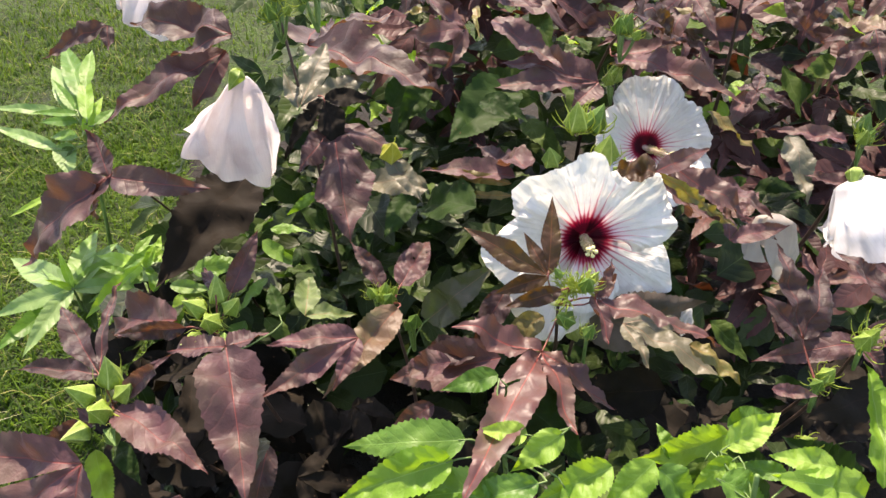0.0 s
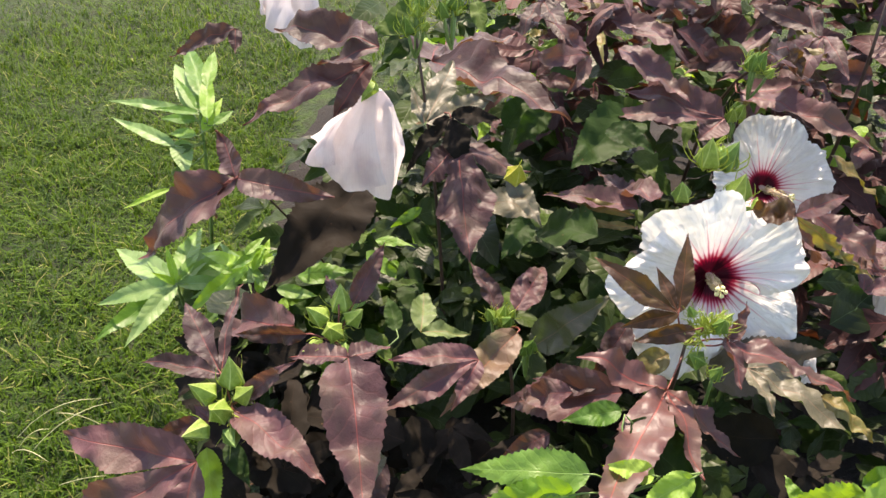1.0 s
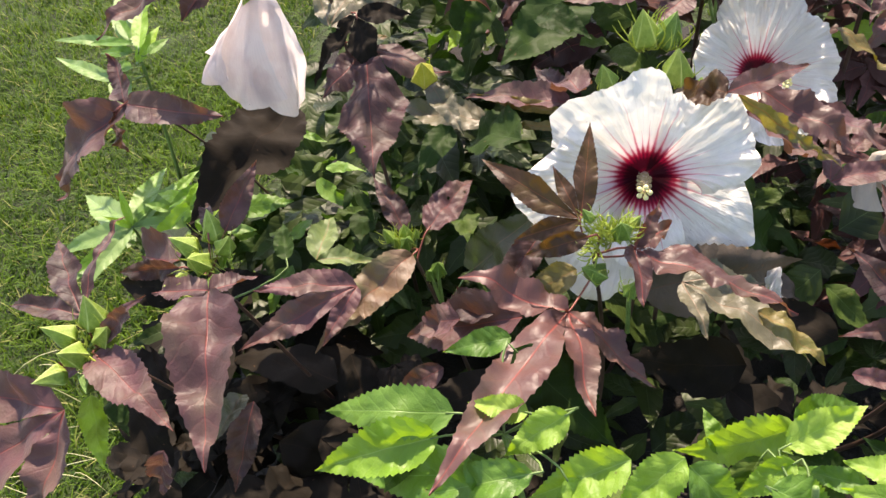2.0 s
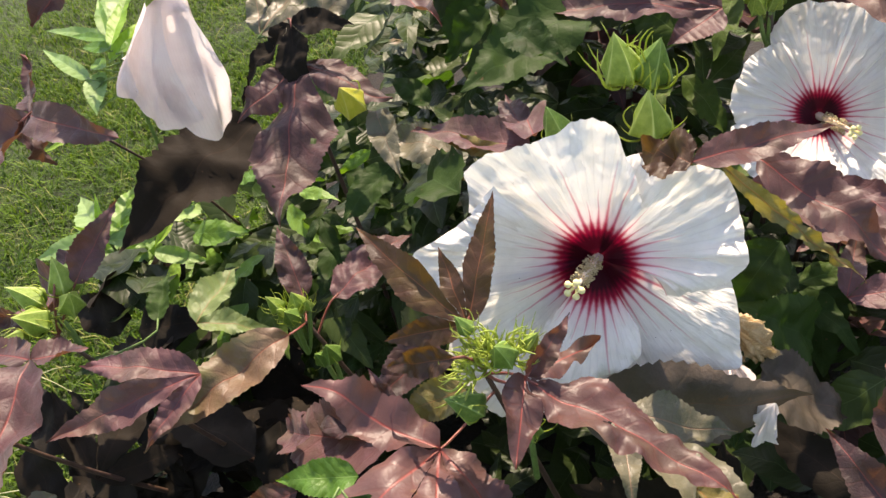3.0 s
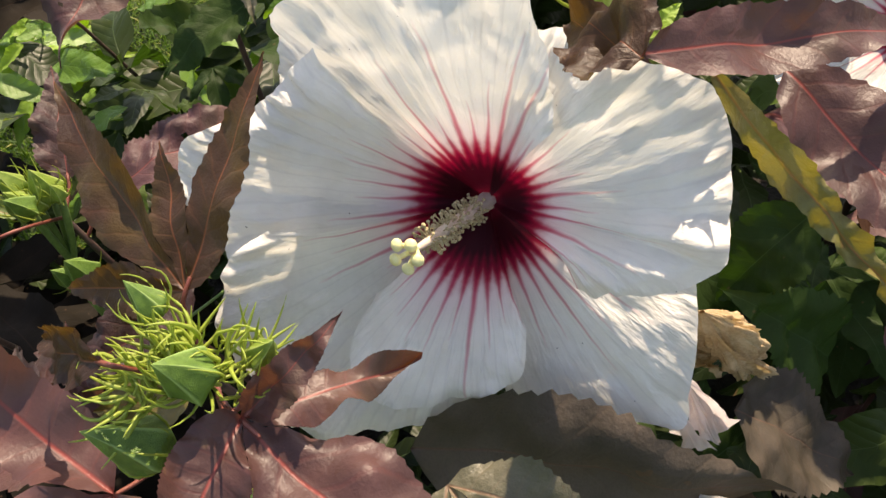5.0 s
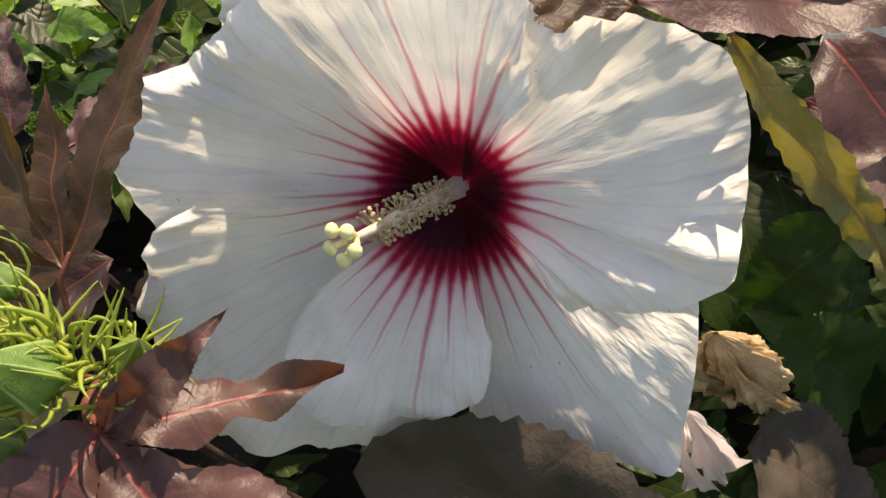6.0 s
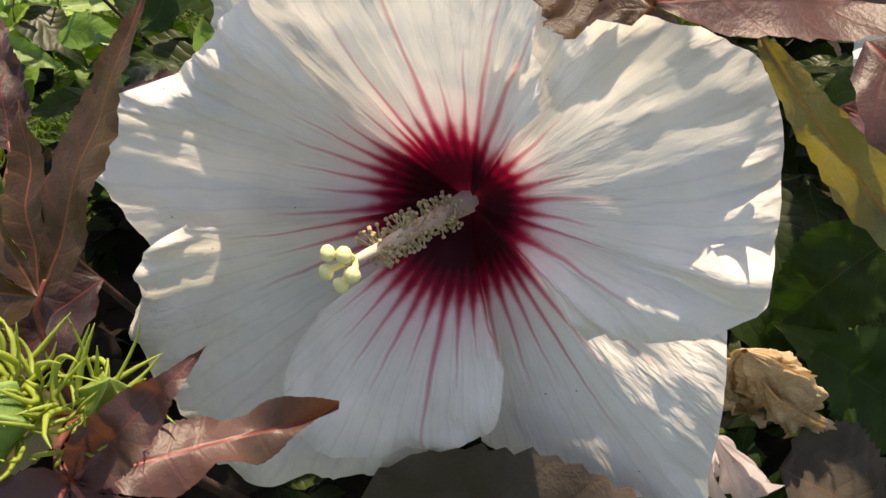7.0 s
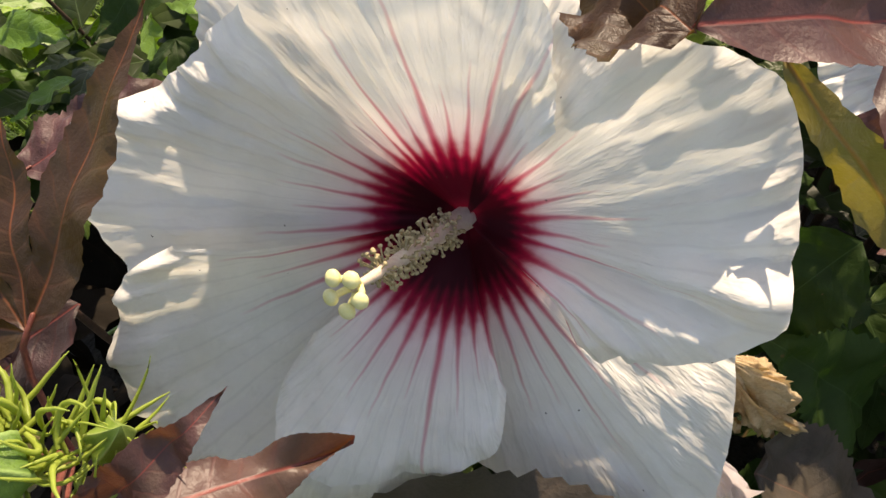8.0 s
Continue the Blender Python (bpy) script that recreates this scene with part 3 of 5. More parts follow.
def bud_group(shrub, at, scale, seed):
    """Six pale ribbed buds that fan out round a shoot tip, with short bracts between them."""
    head = tagged(empty("bud_cluster", shrub, Matrix.Translation(at)), "cluster of plump yellow-green ribbed flower buds with thin bracts")
    fan = (((0.002, 0.022, 0.004), (0.0, 0.1, 1.0), 0.042), ((-0.015, 0.006, 0.002), (-0.5, -0.3, 0.8), 0.037), ((0.015, 0.008, 0.002), (0.5, -0.2, 0.8), 0.035),
           ((0.0, -0.012, 0.0), (0.0, -0.6, 0.8), 0.039), ((-0.013, -0.026, -0.010), (-0.5, -0.7, 0.4), 0.033), ((0.012, -0.026, -0.012), (0.4, -0.8, 0.3), 0.032))
    for k, (pos, way, size) in enumerate(fan):
        bud(head, Vector(pos) * scale, way, size * scale, seed * 10 + k, k == 5, 7, 0.75)
    tuft(head, (0, -0.004, -0.004), (0, -0.5, 0.8), 0.026 * scale, 16, seed)
    v, f = tube(bend((0, 0.004, -0.05), (0, 0, -0.004), (0, 0.002, 0), 4), [0.0026] * 5, 6)
    link("bud_stalk", from_arrays("bud_stalk", v, f), STEM_GREEN, head)
    return head


def spent_flower(shrub, top, tip, width, label, material=PETAL_FADED, seed=3, petals=5, slant=0.30, neck=0.46, close=-0.06, flat=0.62, cap=True, flare=0.0, crumple=0.0):
    """A closed, nodding flower whose soft petals wrap one another, from its calyx down to a slanting hem."""
    m, size = frame_of(top, tip, 0, (0.1, -0.9, 0.3))
    head = tagged(empty("spent_flower", shrub, m), label)
    off = Vector((seed * 7.1, 3.3, 1.9))
    for k in range(petals):
        verts, faces, uvs = [], [], []
        nu, nv = 34, 30
        for j in range(nv + 1):
            v = j / nv
            for i in range(nu + 1):
                u = 2 * i / nu - 1
                w = 2 * math.pi * k / petals + u * 1.0 + v * 0.75 + seed
                grow = min(1.0, v / 0.72)
                body = neck * min(1, v * 9 + 0.25) + (1 - neck) * grow * grow * (3 - 2 * grow) - close * max(0, v - 0.72) ** 2 * 6
                ring = Vector((math.cos(w), math.sin(w), 0))
                r = width * body * (1 + 0.10 * math.sin(2 * w + seed) * v)
                r += (0.010 * noise.noise(ring * 1.2 + Vector((0, 0, v * 1.4)) + off) + 0.0045 * noise.noise(ring * 3.0 + Vector((k, 0, v * 1.2)) + off)) * v
                r += (0.0012 * k + 0.0075 * max(0, u) ** 4 - 0.003 * max(0, -u) ** 2) * min(1, v * 3)
                r += 0.011 * (abs(noise.noise(Vector((w * 2.2, v * 1.3, seed + 2.7 * k)))) - 0.2) * min(1, v * 1.5)
                r += 0.0016 * noise.noise(Vector((w * 5, v * 3, seed + k))) * v + 0.0008 * noise.noise(Vector((w * 12, v * 4, seed))) * v
                r += crumple * (abs(noise.noise(Vector((w * 2.6, v * 4.5, seed + 1.7 * k)))) + 0.5 * abs(noise.noise(Vector((w * 6, v * 9, seed)))) - 0.25) * min(1, v * 3)
                r *= 1 + flare * max(0.0, math.cos(w)) * max(0.0, v - 0.35) ** 1.2 * 1.7 - 0.3 * flare * max(0.0, -math.cos(w)) * v
                hem = 1 - flare * 0.12 * max(0.0, math.cos(w)) * v - 0.20 * u * u * v - slant * v * (0.5 - 0.5 * math.cos(w - 2.4)) - 0.02 * v * noise.noise(Vector((w * 4, k, seed)))
                verts.append((ring.x * r * (1 + 0.10 * v), size * v * hem, ring.y * r * flat))
                uvs.append((u * 1.1, 0.62 + 0.38 * v))
        for j in range(nv):
            for i in range(nu):
                a = j * (nu + 1) + i
                faces.append((a, a + 1, a + nu + 2, a + nu + 1))
        link("petal", from_arrays("petal", verts, faces, uvs), material, head)
    if cap:
        calyx = new("calyx", BUD_LIGHT)
        calyx.parent = head
        calyx.matrix_local = turned((0.35, 1, 0.25), (0.008, -0.010, 0.004), 0.030)
    return head



# ---- ground ----
def lawn_sheet():
    bm = bmesh.new()
    rings = [0, 0.4, 0.8, 1.2, 1.6, 2.0, 2.5, 3, 4, 6, 10, 20, 60, 200, 1200]
    count = 72
    last = None
    for r in rings:
        row = []
        for k in range(count):
            w = 2 * math.pi * k / count
            x, y = r * math.cos(w), 1.0 + r * math.sin(w)
            row.append(bm.verts.new((x, y, 0.012 * noise.noise(Vector((x * 3, y * 3, 0))) if r < 10 else 0)))
            if r == 0:
                break
        if last:
            for k in range(count):
                if len(last) == 1:
                    bm.faces.new((last[0], row[k], row[(k + 1) % count]))
                else:
                    bm.faces.new((last[k], row[k], row[(k + 1) % count], last[(k + 1) % count]))
        last = row
    return part("ground", bm, LAWN, None)


ground = tagged(lawn_sheet(), "mown green lawn with bare brown patches", "lawn", kind="structure")


def grass(name, label, x0, x1, y0, y1, count, tall, seed, keep):
    rng = np.random.default_rng(seed)
    x, y = rng.uniform(x0, x1, count), rng.uniform(y0, y1, count)
    ok = keep(x, y)
    x, y = x[ok], y[ok]
    n = len(x)
    clump = 0.5 + 0.5 * np.sin(x * 83 + 2 * np.sin(y * 61)) * np.sin(y * 97 + 2 * np.sin(x * 71))
    h = tall * rng.uniform(0.45, 1.2, n) * (0.6 + 0.75 * clump)
    w = rng.uniform(0, 2 * np.pi, n)
    lean = rng.uniform(0.1, 1.5, n) * h
    half = rng.uniform(0.0011, 0.0021, n)
    cx, cy, sx, sy = np.cos(w), np.sin(w), -np.sin(w), np.cos(w)
    rows = []
    for t, fat in ((0.0, 1.0), (0.55, 0.9), (1.0, 0.12)):
        bx, by, bz = x + cx * lean * t * t, y + cy * lean * t * t, h * (t - 0.25 * t * t) - 0.006
        rows.append(np.stack([bx - sx * half * fat, by - sy * half * fat, bz], 1))
        rows.append(np.stack([bx + sx * half * fat, by + sy * half * fat, bz], 1))
    verts = np.stack(rows, 1).reshape(-1, 3)
    base = np.arange(n)[:, None] * 6
    faces = np.concatenate([base + np.array([[0, 1, 3, 2]]), base + np.array([[2, 3, 5, 4]])])
    return tagged(link(name, from_arrays(name, verts.tolist(), faces.tolist()), GRASS), label, "grass", kind="stuff")


def bed_edge(y):
    """The x at which the planted bed gives way to lawn."""
    return -0.62 - 0.10 * (y - 0.6)


def patchy(x, y, cx, cy, rx, ry):
    """True where blades stand: everywhere near the centre, thinning out to a ragged edge."""
    far = np.hypot((x - cx) / rx, (y - cy) / ry)
    return far < 0.35 + 0.65 * np.modf(np.abs(np.sin(x * 127.1 + y * 311.7)) * 4375.5)[0]


def outside_bed(x, y):
    return (x < bed_edge(y) + 0.10) | (y > 2.25) | (y < 0.30) | (x > 1.38)


grass("grass", "short mown green grass beside the bed", -2.2, -0.3, 0.0, 2.9, 105000, 0.034, 4, lambda x, y: (x < bed_edge(y) + 0.10) & patchy(x, y, -1.0, 1.3, 1.3, 1.7))
grass("grass", "short mown green grass further off", -3.6, 2.4, -0.6, 5.0, 100000, 0.038, 5, lambda x, y: outside_bed(x, y) & patchy(x, y, -0.6, 2.2, 3.0, 2.9))


def straw(count, seed):
    """Long pale grass stalks that lie over the edge of the bed."""
    rng = random.Random(seed)
    bits = []
    for k in range(count):
        a = Vector((rng.uniform(-0.98, -0.62), rng.uniform(0.62, 0.95), rng.uniform(0.01, 0.05)))
        w = rng.uniform(-0.5, 0.5) + (math.pi if rng.random() < 0.4 else 0)
        b = a + Vector((math.cos(w), math.sin(w), 0)) * rng.uniform(0.05, 0.16) + Vector((0, 0, rng.uniform(0.0, 0.08)))
        bits.append(tube(bend(a, b, (0, 0, rng.uniform(0.0, 0.03)), 5), [0.0007] * 5 + [0.0003], 5))
    return tagged(link("straw", from_arrays("straw", *merged(bits)), STRAW_STALK), "pale dry grass stalks lying on the lawn edge", "straw", kind="stuff")


straw(40, 9)


def bed():
    bm = bmesh.new()
    nx, ny = 44, 44
    grid = []
    for j in range(ny + 1):
        row = []
        for i in range(nx + 1):
            y = 0.28 + 2.0 * j / ny
            x = bed_edge(y) + 0.05 + 2.0 * i / nx
            lip = min(1.0, 8 * min(i / nx, 1 - i / nx, j / ny, 1 - j / ny))
            row.append(bm.verts.new((x + 0.09 * noise.noise(Vector((x, y, 2)) * 3), y + 0.09 * noise.noise(Vector((x, y, 7)) * 3), -0.02 + 0.05 * lip + 0.02 * noise.noise(Vector((x, y, 0)) * 14))))
        grid.append(row)
    for j in range(ny):
        for i in range(nx):
            bm.faces.new((grid[j][i], grid[j][i + 1], grid[j + 1][i + 1], grid[j + 1][i]))
    return part("soil", bm, SOIL, None)


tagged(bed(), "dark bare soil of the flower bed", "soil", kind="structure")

# ---- the copper-leaved hibiscus ----
shrub = tagged(new("hibiscus_shrub"), "copper-leaved hibiscus shrub with large white red-eyed flowers", "shrub", "hibiscus shrubs")
back_shrub = tagged(new("hibiscus_shrub"), "copper-leaved hibiscus shrub in bud behind the large flower", "shrub", "hibiscus shrubs")


def stem(plant, foot, top, sag=(0.02, -0.02, 0), thick=0.0065, material=STEM):
    placed_stems.append((plant, bend(foot, top, sag, 27)))
    v, f = tube(bend(foot, top, sag, 9), [thick * (1 - 0.055 * k) for k in range(10)], 9)
    return link("stem", from_arrays("stem", v, f), material, plant)


perennial = tagged(new("green_perennial"), "low perennial with broad bright green toothed leaves", "plant")
weed = tagged(new("weed"), "leafy green weed with a whorl of narrow leaves by the lawn", "weed", "weeds by the lawn")
tall_weed = tagged(new("weed"), "tall pale green weed with long drooping leaves by the lawn", "weed", "weeds by the lawn")

low_weed = tagged(new("weed"), "low bright green weed between the shrub and the lawn", "weed", "weeds by the lawn")

# main flower, its petals from the hindmost to the foremost
flower(shrub, (0.1702, 0.8092, 0.5906), (0.212, -0.877, 0.432), [
    dict(rim=[(-79, 0.087, 0.021), (-63, 0.100, 0.022), (-53, 0.107, 0.024), (-44, 0.113, 0.029), (-38, 0.120, 0.037), (-31, 0.109, 0.037), (-23, 0.102, 0.034), (-15, 0.095, 0.031), (-7, 0.090, 0.027), (3, 0.084, 0.023)], first_up=-0.004, last_up=-0.004, eye=0.033, frill=0.4, pleats=0.12),
    dict(rim=[(-23, 0.049, 0.039), (-17, 0.054, 0.047), (-9, 0.064, 0.054), (-4, 0.081, 0.056), (2, 0.096, 0.052), (10, 0.098, 0.051), (20, 0.101, 0.048), (30, 0.105, 0.047), (38, 0.107, 0.047), (46, 0.102, 0.048), (54, 0.094, 0.048), (66, 0.089, 0.043), (80, 0.080, 0.034)], first_up=0.002, last_up=-0.003, sweep=22, eye=0.029, crimp=0.0008, frill=0.7, curl=0.2, lip=0.004, pleats=1.25),
    dict(rim=[(58, 0.056, 0.036), (66, 0.068, 0.040), (74, 0.082, 0.041), (81, 0.100, 0.043), (88, 0.108, 0.043), (96, 0.108, 0.044), (104, 0.104, 0.044), (113, 0.104, 0.043), (122, 0.108, 0.041), (132, 0.114, 0.031), (141, 0.115, 0.020), (154, 0.100, 0.016)], first_up=0.005, last_up=-0.005, eye=0.031, frill=1.3, pleats=1.5),
    dict(rim=[(138, 0.095, 0.033), (144, 0.096, 0.033), (152, 0.098, 0.032), (161, 0.106, 0.031), (169, 0.124, 0.034), (175, 0.135, 0.032), (181, 0.134, 0.031), (188, 0.125, 0.034), (195, 0.118, 0.036), (207, 0.105, 0.034)], first_up=0.003, last_up=-0.004, eye=0.033, frill=0.7, lip=0.006, pleats=0.9),
    dict(rim=[(186, 0.083, 0.050), (193, 0.104, 0.052), (200, 0.114, 0.051), (206, 0.123, 0.048), (213, 0.127, 0.047), (220, 0.128, 0.047), (227, 0.130, 0.047), (235, 0.129, 0.047), (243, 0.122, 0.046), (254, 0.106, 0.044), (266, 0.097, 0.042), (278, 0.090, 0.038)], first_up=0.003, last_up=-0.004, eye=0.034, frill=0.6, lip=0.007, pleats=0.8),
    dict(rim=[(222, 0.052, 0.034), (228, 0.069, 0.041), (234, 0.079, 0.049), (241, 0.082, 0.054), (249, 0.081, 0.055), (258, 0.079, 0.052), (270, 0.075, 0.044), (282, 0.073, 0.039), (293, 0.067, 0.034), (301, 0.050, 0.028)], first_up=0.003, last_up=0.004, eye=0.031, frill=0.25, lip=0.0015, pleats=0.35, arch=0.002),
], (-0.002, -0.0585, 0.0265), "open white hibiscus flower with a dark maroon eye and crimson rays", 2)
# second flower behind
flower(shrub, (0.318, 1.150, 0.495), (0.0, -0.70, 0.70), [
    dict(rim=round_rim(90, 0.104, 44), eye=0.026), dict(rim=round_rim(18, 0.093, 44), eye=0.026),
    dict(rim=round_rim(-54, 0.106, 46), eye=0.026), dict(rim=round_rim(-126, 0.092, 46), eye=0.026), dict(rim=round_rim(162, 0.084, 46), eye=0.026),
], (0.03, -0.045, 0.015), "open white hibiscus flower with a crimson eye, half hidden by leaves", 5)

spent_flower(shrub, (-0.241, 0.943, 0.733), (-0.272, 0.933, 0.596), 0.040, "closed fading blush-white hibiscus flower hanging from its calyx", seed=3, neck=0.44, slant=0.10, close=-0.03, flare=0.30)
spent_flower(shrub, (-0.345, 1.010, 0.850), (-0.365, 0.965, 0.775), 0.030, "white flower half hidden behind dark leaves", seed=4)
spent_flower(shrub, (0.490, 0.830, 0.665), (0.505, 0.755, 0.575), 0.048, "half-closed white flower nodding among the leaves", material=PETAL_SOFT, seed=5, neck=0.62, slant=0.35, close=-0.1, flat=0.8)
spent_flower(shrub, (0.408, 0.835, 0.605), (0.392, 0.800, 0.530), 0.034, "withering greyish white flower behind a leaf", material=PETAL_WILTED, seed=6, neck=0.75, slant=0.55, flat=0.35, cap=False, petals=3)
spent_flower(shrub, (0.258, 0.892, 0.460), (0.290, 0.926, 0.372), 0.014, "dry crumpled straw-coloured spent flower", material=STRAW, seed=7, close=0.5, cap=False, crumple=0.012)
spent_flower(shrub, (0.264, 0.838, 0.470), (0.283, 0.860, 0.388), 0.008, "closed pink-edged white flower under the open one", seed=8, cap=False, petals=4)

spent_flower(shrub, (0.302, 0.758, 0.520), (0.294, 0.750, 0.484), 0.0045, "small folded white petal left of a fallen flower", material=PETAL_SOFT, seed=9, petals=3, cap=False)

# bud clusters
bud_cluster(shrub, (0.157, 0.661, 0.572), 1, 0.034, 24, deep=1.0, reach=1.1, way=(0.1, -0.3, 1))
bud_group(shrub, (-0.355, 0.592, 0.540), 1.0, 51)
bud_group(shrub, (-0.252, 0.684, 0.578), 0.92, 52)
bud_cluster(shrub, (-0.070, 0.748, 0.548), 6, 0.026, 3, 0.015, bracts=9, reach=0.9)
bud_cluster(shrub, (-0.035, 0.735, 0.520), 2, 0.030, 13, 0.010, deep=0.9, bracts=7, reach=0.7)
near = tagged(empty("bud_cluster", shrub, Matrix.Translation((0.136, 0.664, 0.640))), "dense tuft of curling yellow-green bracts with a few ribbed green buds")
bud(near, (0.013, -0.002, 0.002), (-0.05, -0.45, 0.9), 0.026, 401, True, 12, 0.9)
bud(near, (-0.013, 0.010, 0.006), (-0.45, -0.1, 0.9), 0.017, 402, True, 9, 1.1)
bud(near, (-0.003, -0.016, -0.033), (-0.55, -0.45, 0.75), 0.031, 403, True, 8, 0.7)
bud(near, (0.020, 0.014, -0.004), (0.5, 0.1, 0.8), 0.016, 404, False, 11, 1.2)
tuft(near, (0.000, 0.002, -0.002), (-0.2, -0.3, 1.0), 0.022, 96, 405)
tuft(near, (-0.010, -0.010, -0.006), (-1.0, -0.5, 0.55), 0.022, 32, 406)
tuft(near, (0.016, 0.008, -0.004), (0.8, 0.1, 0.7), 0.021, 34, 407)
large = tagged(empty("bud_cluster", shrub, Matrix.Translation((0.18, 0.90, 0.655))), "cluster of large smooth green flower buds with long bracts")
bud(large, (0.017, -0.023, 0.000), (0.0, -0.25, 1), 0.046, 301, False, 12, 0.75)
bud(large, (-0.012, 0.027, 0.012), (-0.1, -0.2, 1), 0.048, 302, False, 16, 0.95)
bud(large, (0.006, 0.030, 0.010), (0.25, -0.2, 1), 0.046, 303, True, 16, 0.95)
bud(large, (-0.048, -0.032, 0.000), (-0.2, -0.3, 1), 0.034, 304, True, 7, 0.7)
bud(large, (0.030, -0.030, -0.018), (0.6, -0.3, 0.8), 0.026, 305, False, 5, 0.6)
pod = tagged(empty("bud_cluster", shrub, Matrix.Translation((-0.067, 0.917, 0.634))), "yellowing spent calyx with small holes and thin bracts")
bud(pod, (0, 0, 0), (0.1, -0.5, 0.8), 0.042, 310, False, 7, 0.8, BUD_YELLOW)
bud_cluster(back_shrub, (0.262, 1.18, 0.605), 3, 0.042, 16, reach=0.8)
bud_cluster(back_shrub, (0.255, 1.13, 0.705), 4, 0.036, 17, reach=1.0)
bud_cluster(back_shrub, (0.554, 0.960, 0.640), 3, 0.036, 18)
bud_cluster(shrub, (0.374, 0.570, 0.605), 2, 0.030, 19, 0.014)
bud_cluster(shrub, (0.352, 0.526, 0.550), 1, 0.026, 20)
bud_cluster(shrub, (0.418, 0.596, 0.640), 2, 0.030, 21, 0.014)
bud_cluster(shrub, (-0.205, 1.02, 0.790), 4, 0.034, 22)
bud_cluster(shrub, (-0.16, 1.03, 0.80), 3, 0.034, 23)

# leaves of the left shoot
leaf(shrub, PURPLE, (-0.382, 0.554, 0.488), (-0.560, 0.495, 0.385), ((-50, 0.58, 0.115), (0, 1.05, 0.18), (34, 0.85, 0.14)), droop=.1)
leaf(shrub, PURPLE, (-0.343, 0.584, 0.541), (-0.234, 0.512, 0.562), ((0, 1, 0.172),), roll=-20, fold=.3)
leaf(shrub, PURPLE, (-0.336, 0.597, 0.546), (-0.287, 0.593, 0.610), ((0, 1, 0.129),), fold=.4)
leaf(shrub, PURPLE, (-0.364, 0.615, 0.560), (-0.432, 0.700, 0.592), ((-44, 0.85, 0.11), (0, 1, 0.16), (30, 1.15, 0.06)), fold=.35)
leaf(shrub, PURPLE, (-0.377, 0.595, 0.506), (-0.462, 0.598, 0.460), ((0, 1, 0.112), (48, 0.3, 0.066)))
# leaves of the second shoot
leaf(shrub, PURPLE, (-0.229, 0.632, 0.584), (-0.181, 0.471, 0.580), ((-101, 0.28, 0.088), (0, 1, 0.198), (111, 0.39, 0.088)), droop=.25)
leaf(shrub, PURPLE, (-0.236, 0.704, 0.595), (-0.206, 0.748, 0.650), ((0, 1, 0.172),), roll=15)
leaf(shrub, PURPLE, (-0.253, 0.702, 0.598), (-0.279, 0.758, 0.598), ((0, 1, 0.112),))
leaf(shrub, PURPLE, (-0.284, 0.681, 0.565), (-0.385, 0.692, 0.540), ((0, 1, 0.112),), roll=-30)
leaf(shrub, PURPLE, (-0.310, 0.720, 0.536), (-0.486, 0.831, 0.443), ((0, 1, 0.12),))
leaf(shrub, PURPLE, (-0.185, 0.569, 0.503), (-0.205, 0.505, 0.439), ((0, 1, 0.172),))
leaf(shrub, PURPLE, (-0.281, 0.537, 0.456), (-0.304, 0.520, 0.385), ((0, 1, 0.189),))
leaf(shrub, GREY_GREEN, (-0.191, 0.565, 0.517), (-0.189, 0.510, 0.545), ((0, 1, 0.189),))
# leaves of the middle shoot
leaf(shrub, PURPLE, (-0.053, 0.784, 0.532), (-0.013, 0.869, 0.552), ((0, 1, 0.2),), roll=-10, fold=.22, cols=8, rows=60, holes=((-.05,.5,.014),(.06,.7,.010)))
leaf(shrub, PURPLE, (-0.074, 0.772, 0.540), (-0.105, 0.811, 0.586), ((0, 1, 0.2),), roll=10)
leaf(shrub, BRONZE, (-0.052, 0.715, 0.561), (-0.125, 0.603, 0.558), ((0, 1, 0.15),), droop=.12, fold=.5)
leaf(shrub, PURPLE, (-0.092, 0.656, 0.574), (-0.185, 0.578, 0.577), ((-32, 0.52, 0.088), (0, 1, 0.138), (27, 0.79, 0.126)))
leaf(shrub, GREY_GREEN, (-0.023, 0.830, 0.427), (0.053, 0.811, 0.536), ((0, 1, 0.189),))
leaf(shrub, PURPLE, (0.071, 0.724, 0.580), (0.036, 0.665, 0.555), ((0, 1, 0.22),), stalk=False)
leaf(shrub, OLIVE, (0.110, 0.678, 0.585), (0.063, 0.654, 0.570), ((0, 1, 0.26),), stalk=False)
leaf(shrub, PURPLE, (0.009, 0.631, 0.563), (-0.054, 0.658, 0.515), ((0, 1, 0.189),))
leaf(shrub, PURPLE, (-0.010, 0.616, 0.511), (-0.059, 0.592, 0.491), ((0, 1, 0.215),))
leaf(shrub, PALE, (-0.164, 0.735, 0.529), (-0.163, 0.810, 0.540), ((0, 1, 0.21), (71, 0.85, 0.15)))
leaf(shrub, DEEP, (-0.190, 0.721, 0.541), (-0.209, 0.766, 0.560), ((0, 1, 0.2),))
leaf(shrub, PURPLE, (0.038, 0.653, 0.550), (-0.038, 0.697, 0.521), ((0, 1, 0.189),))
leaf(shrub, PURPLE, (0.063, 0.662, 0.553), (0.037, 0.677, 0.585), ((0, 1, 0.172),))
# leaves before the large flower
leaf(shrub, RUSSET, (0.113, 0.692, 0.632), (0.121, 0.749, 0.696), ((-112, 0.72, 0.12), (-66, 1.22, 0.17), (-34, 0.62, 0.10), (0, 1, 0.13)), fold=.25, droop=.1, ruffle=.025, face=(.015,-.656,.754))
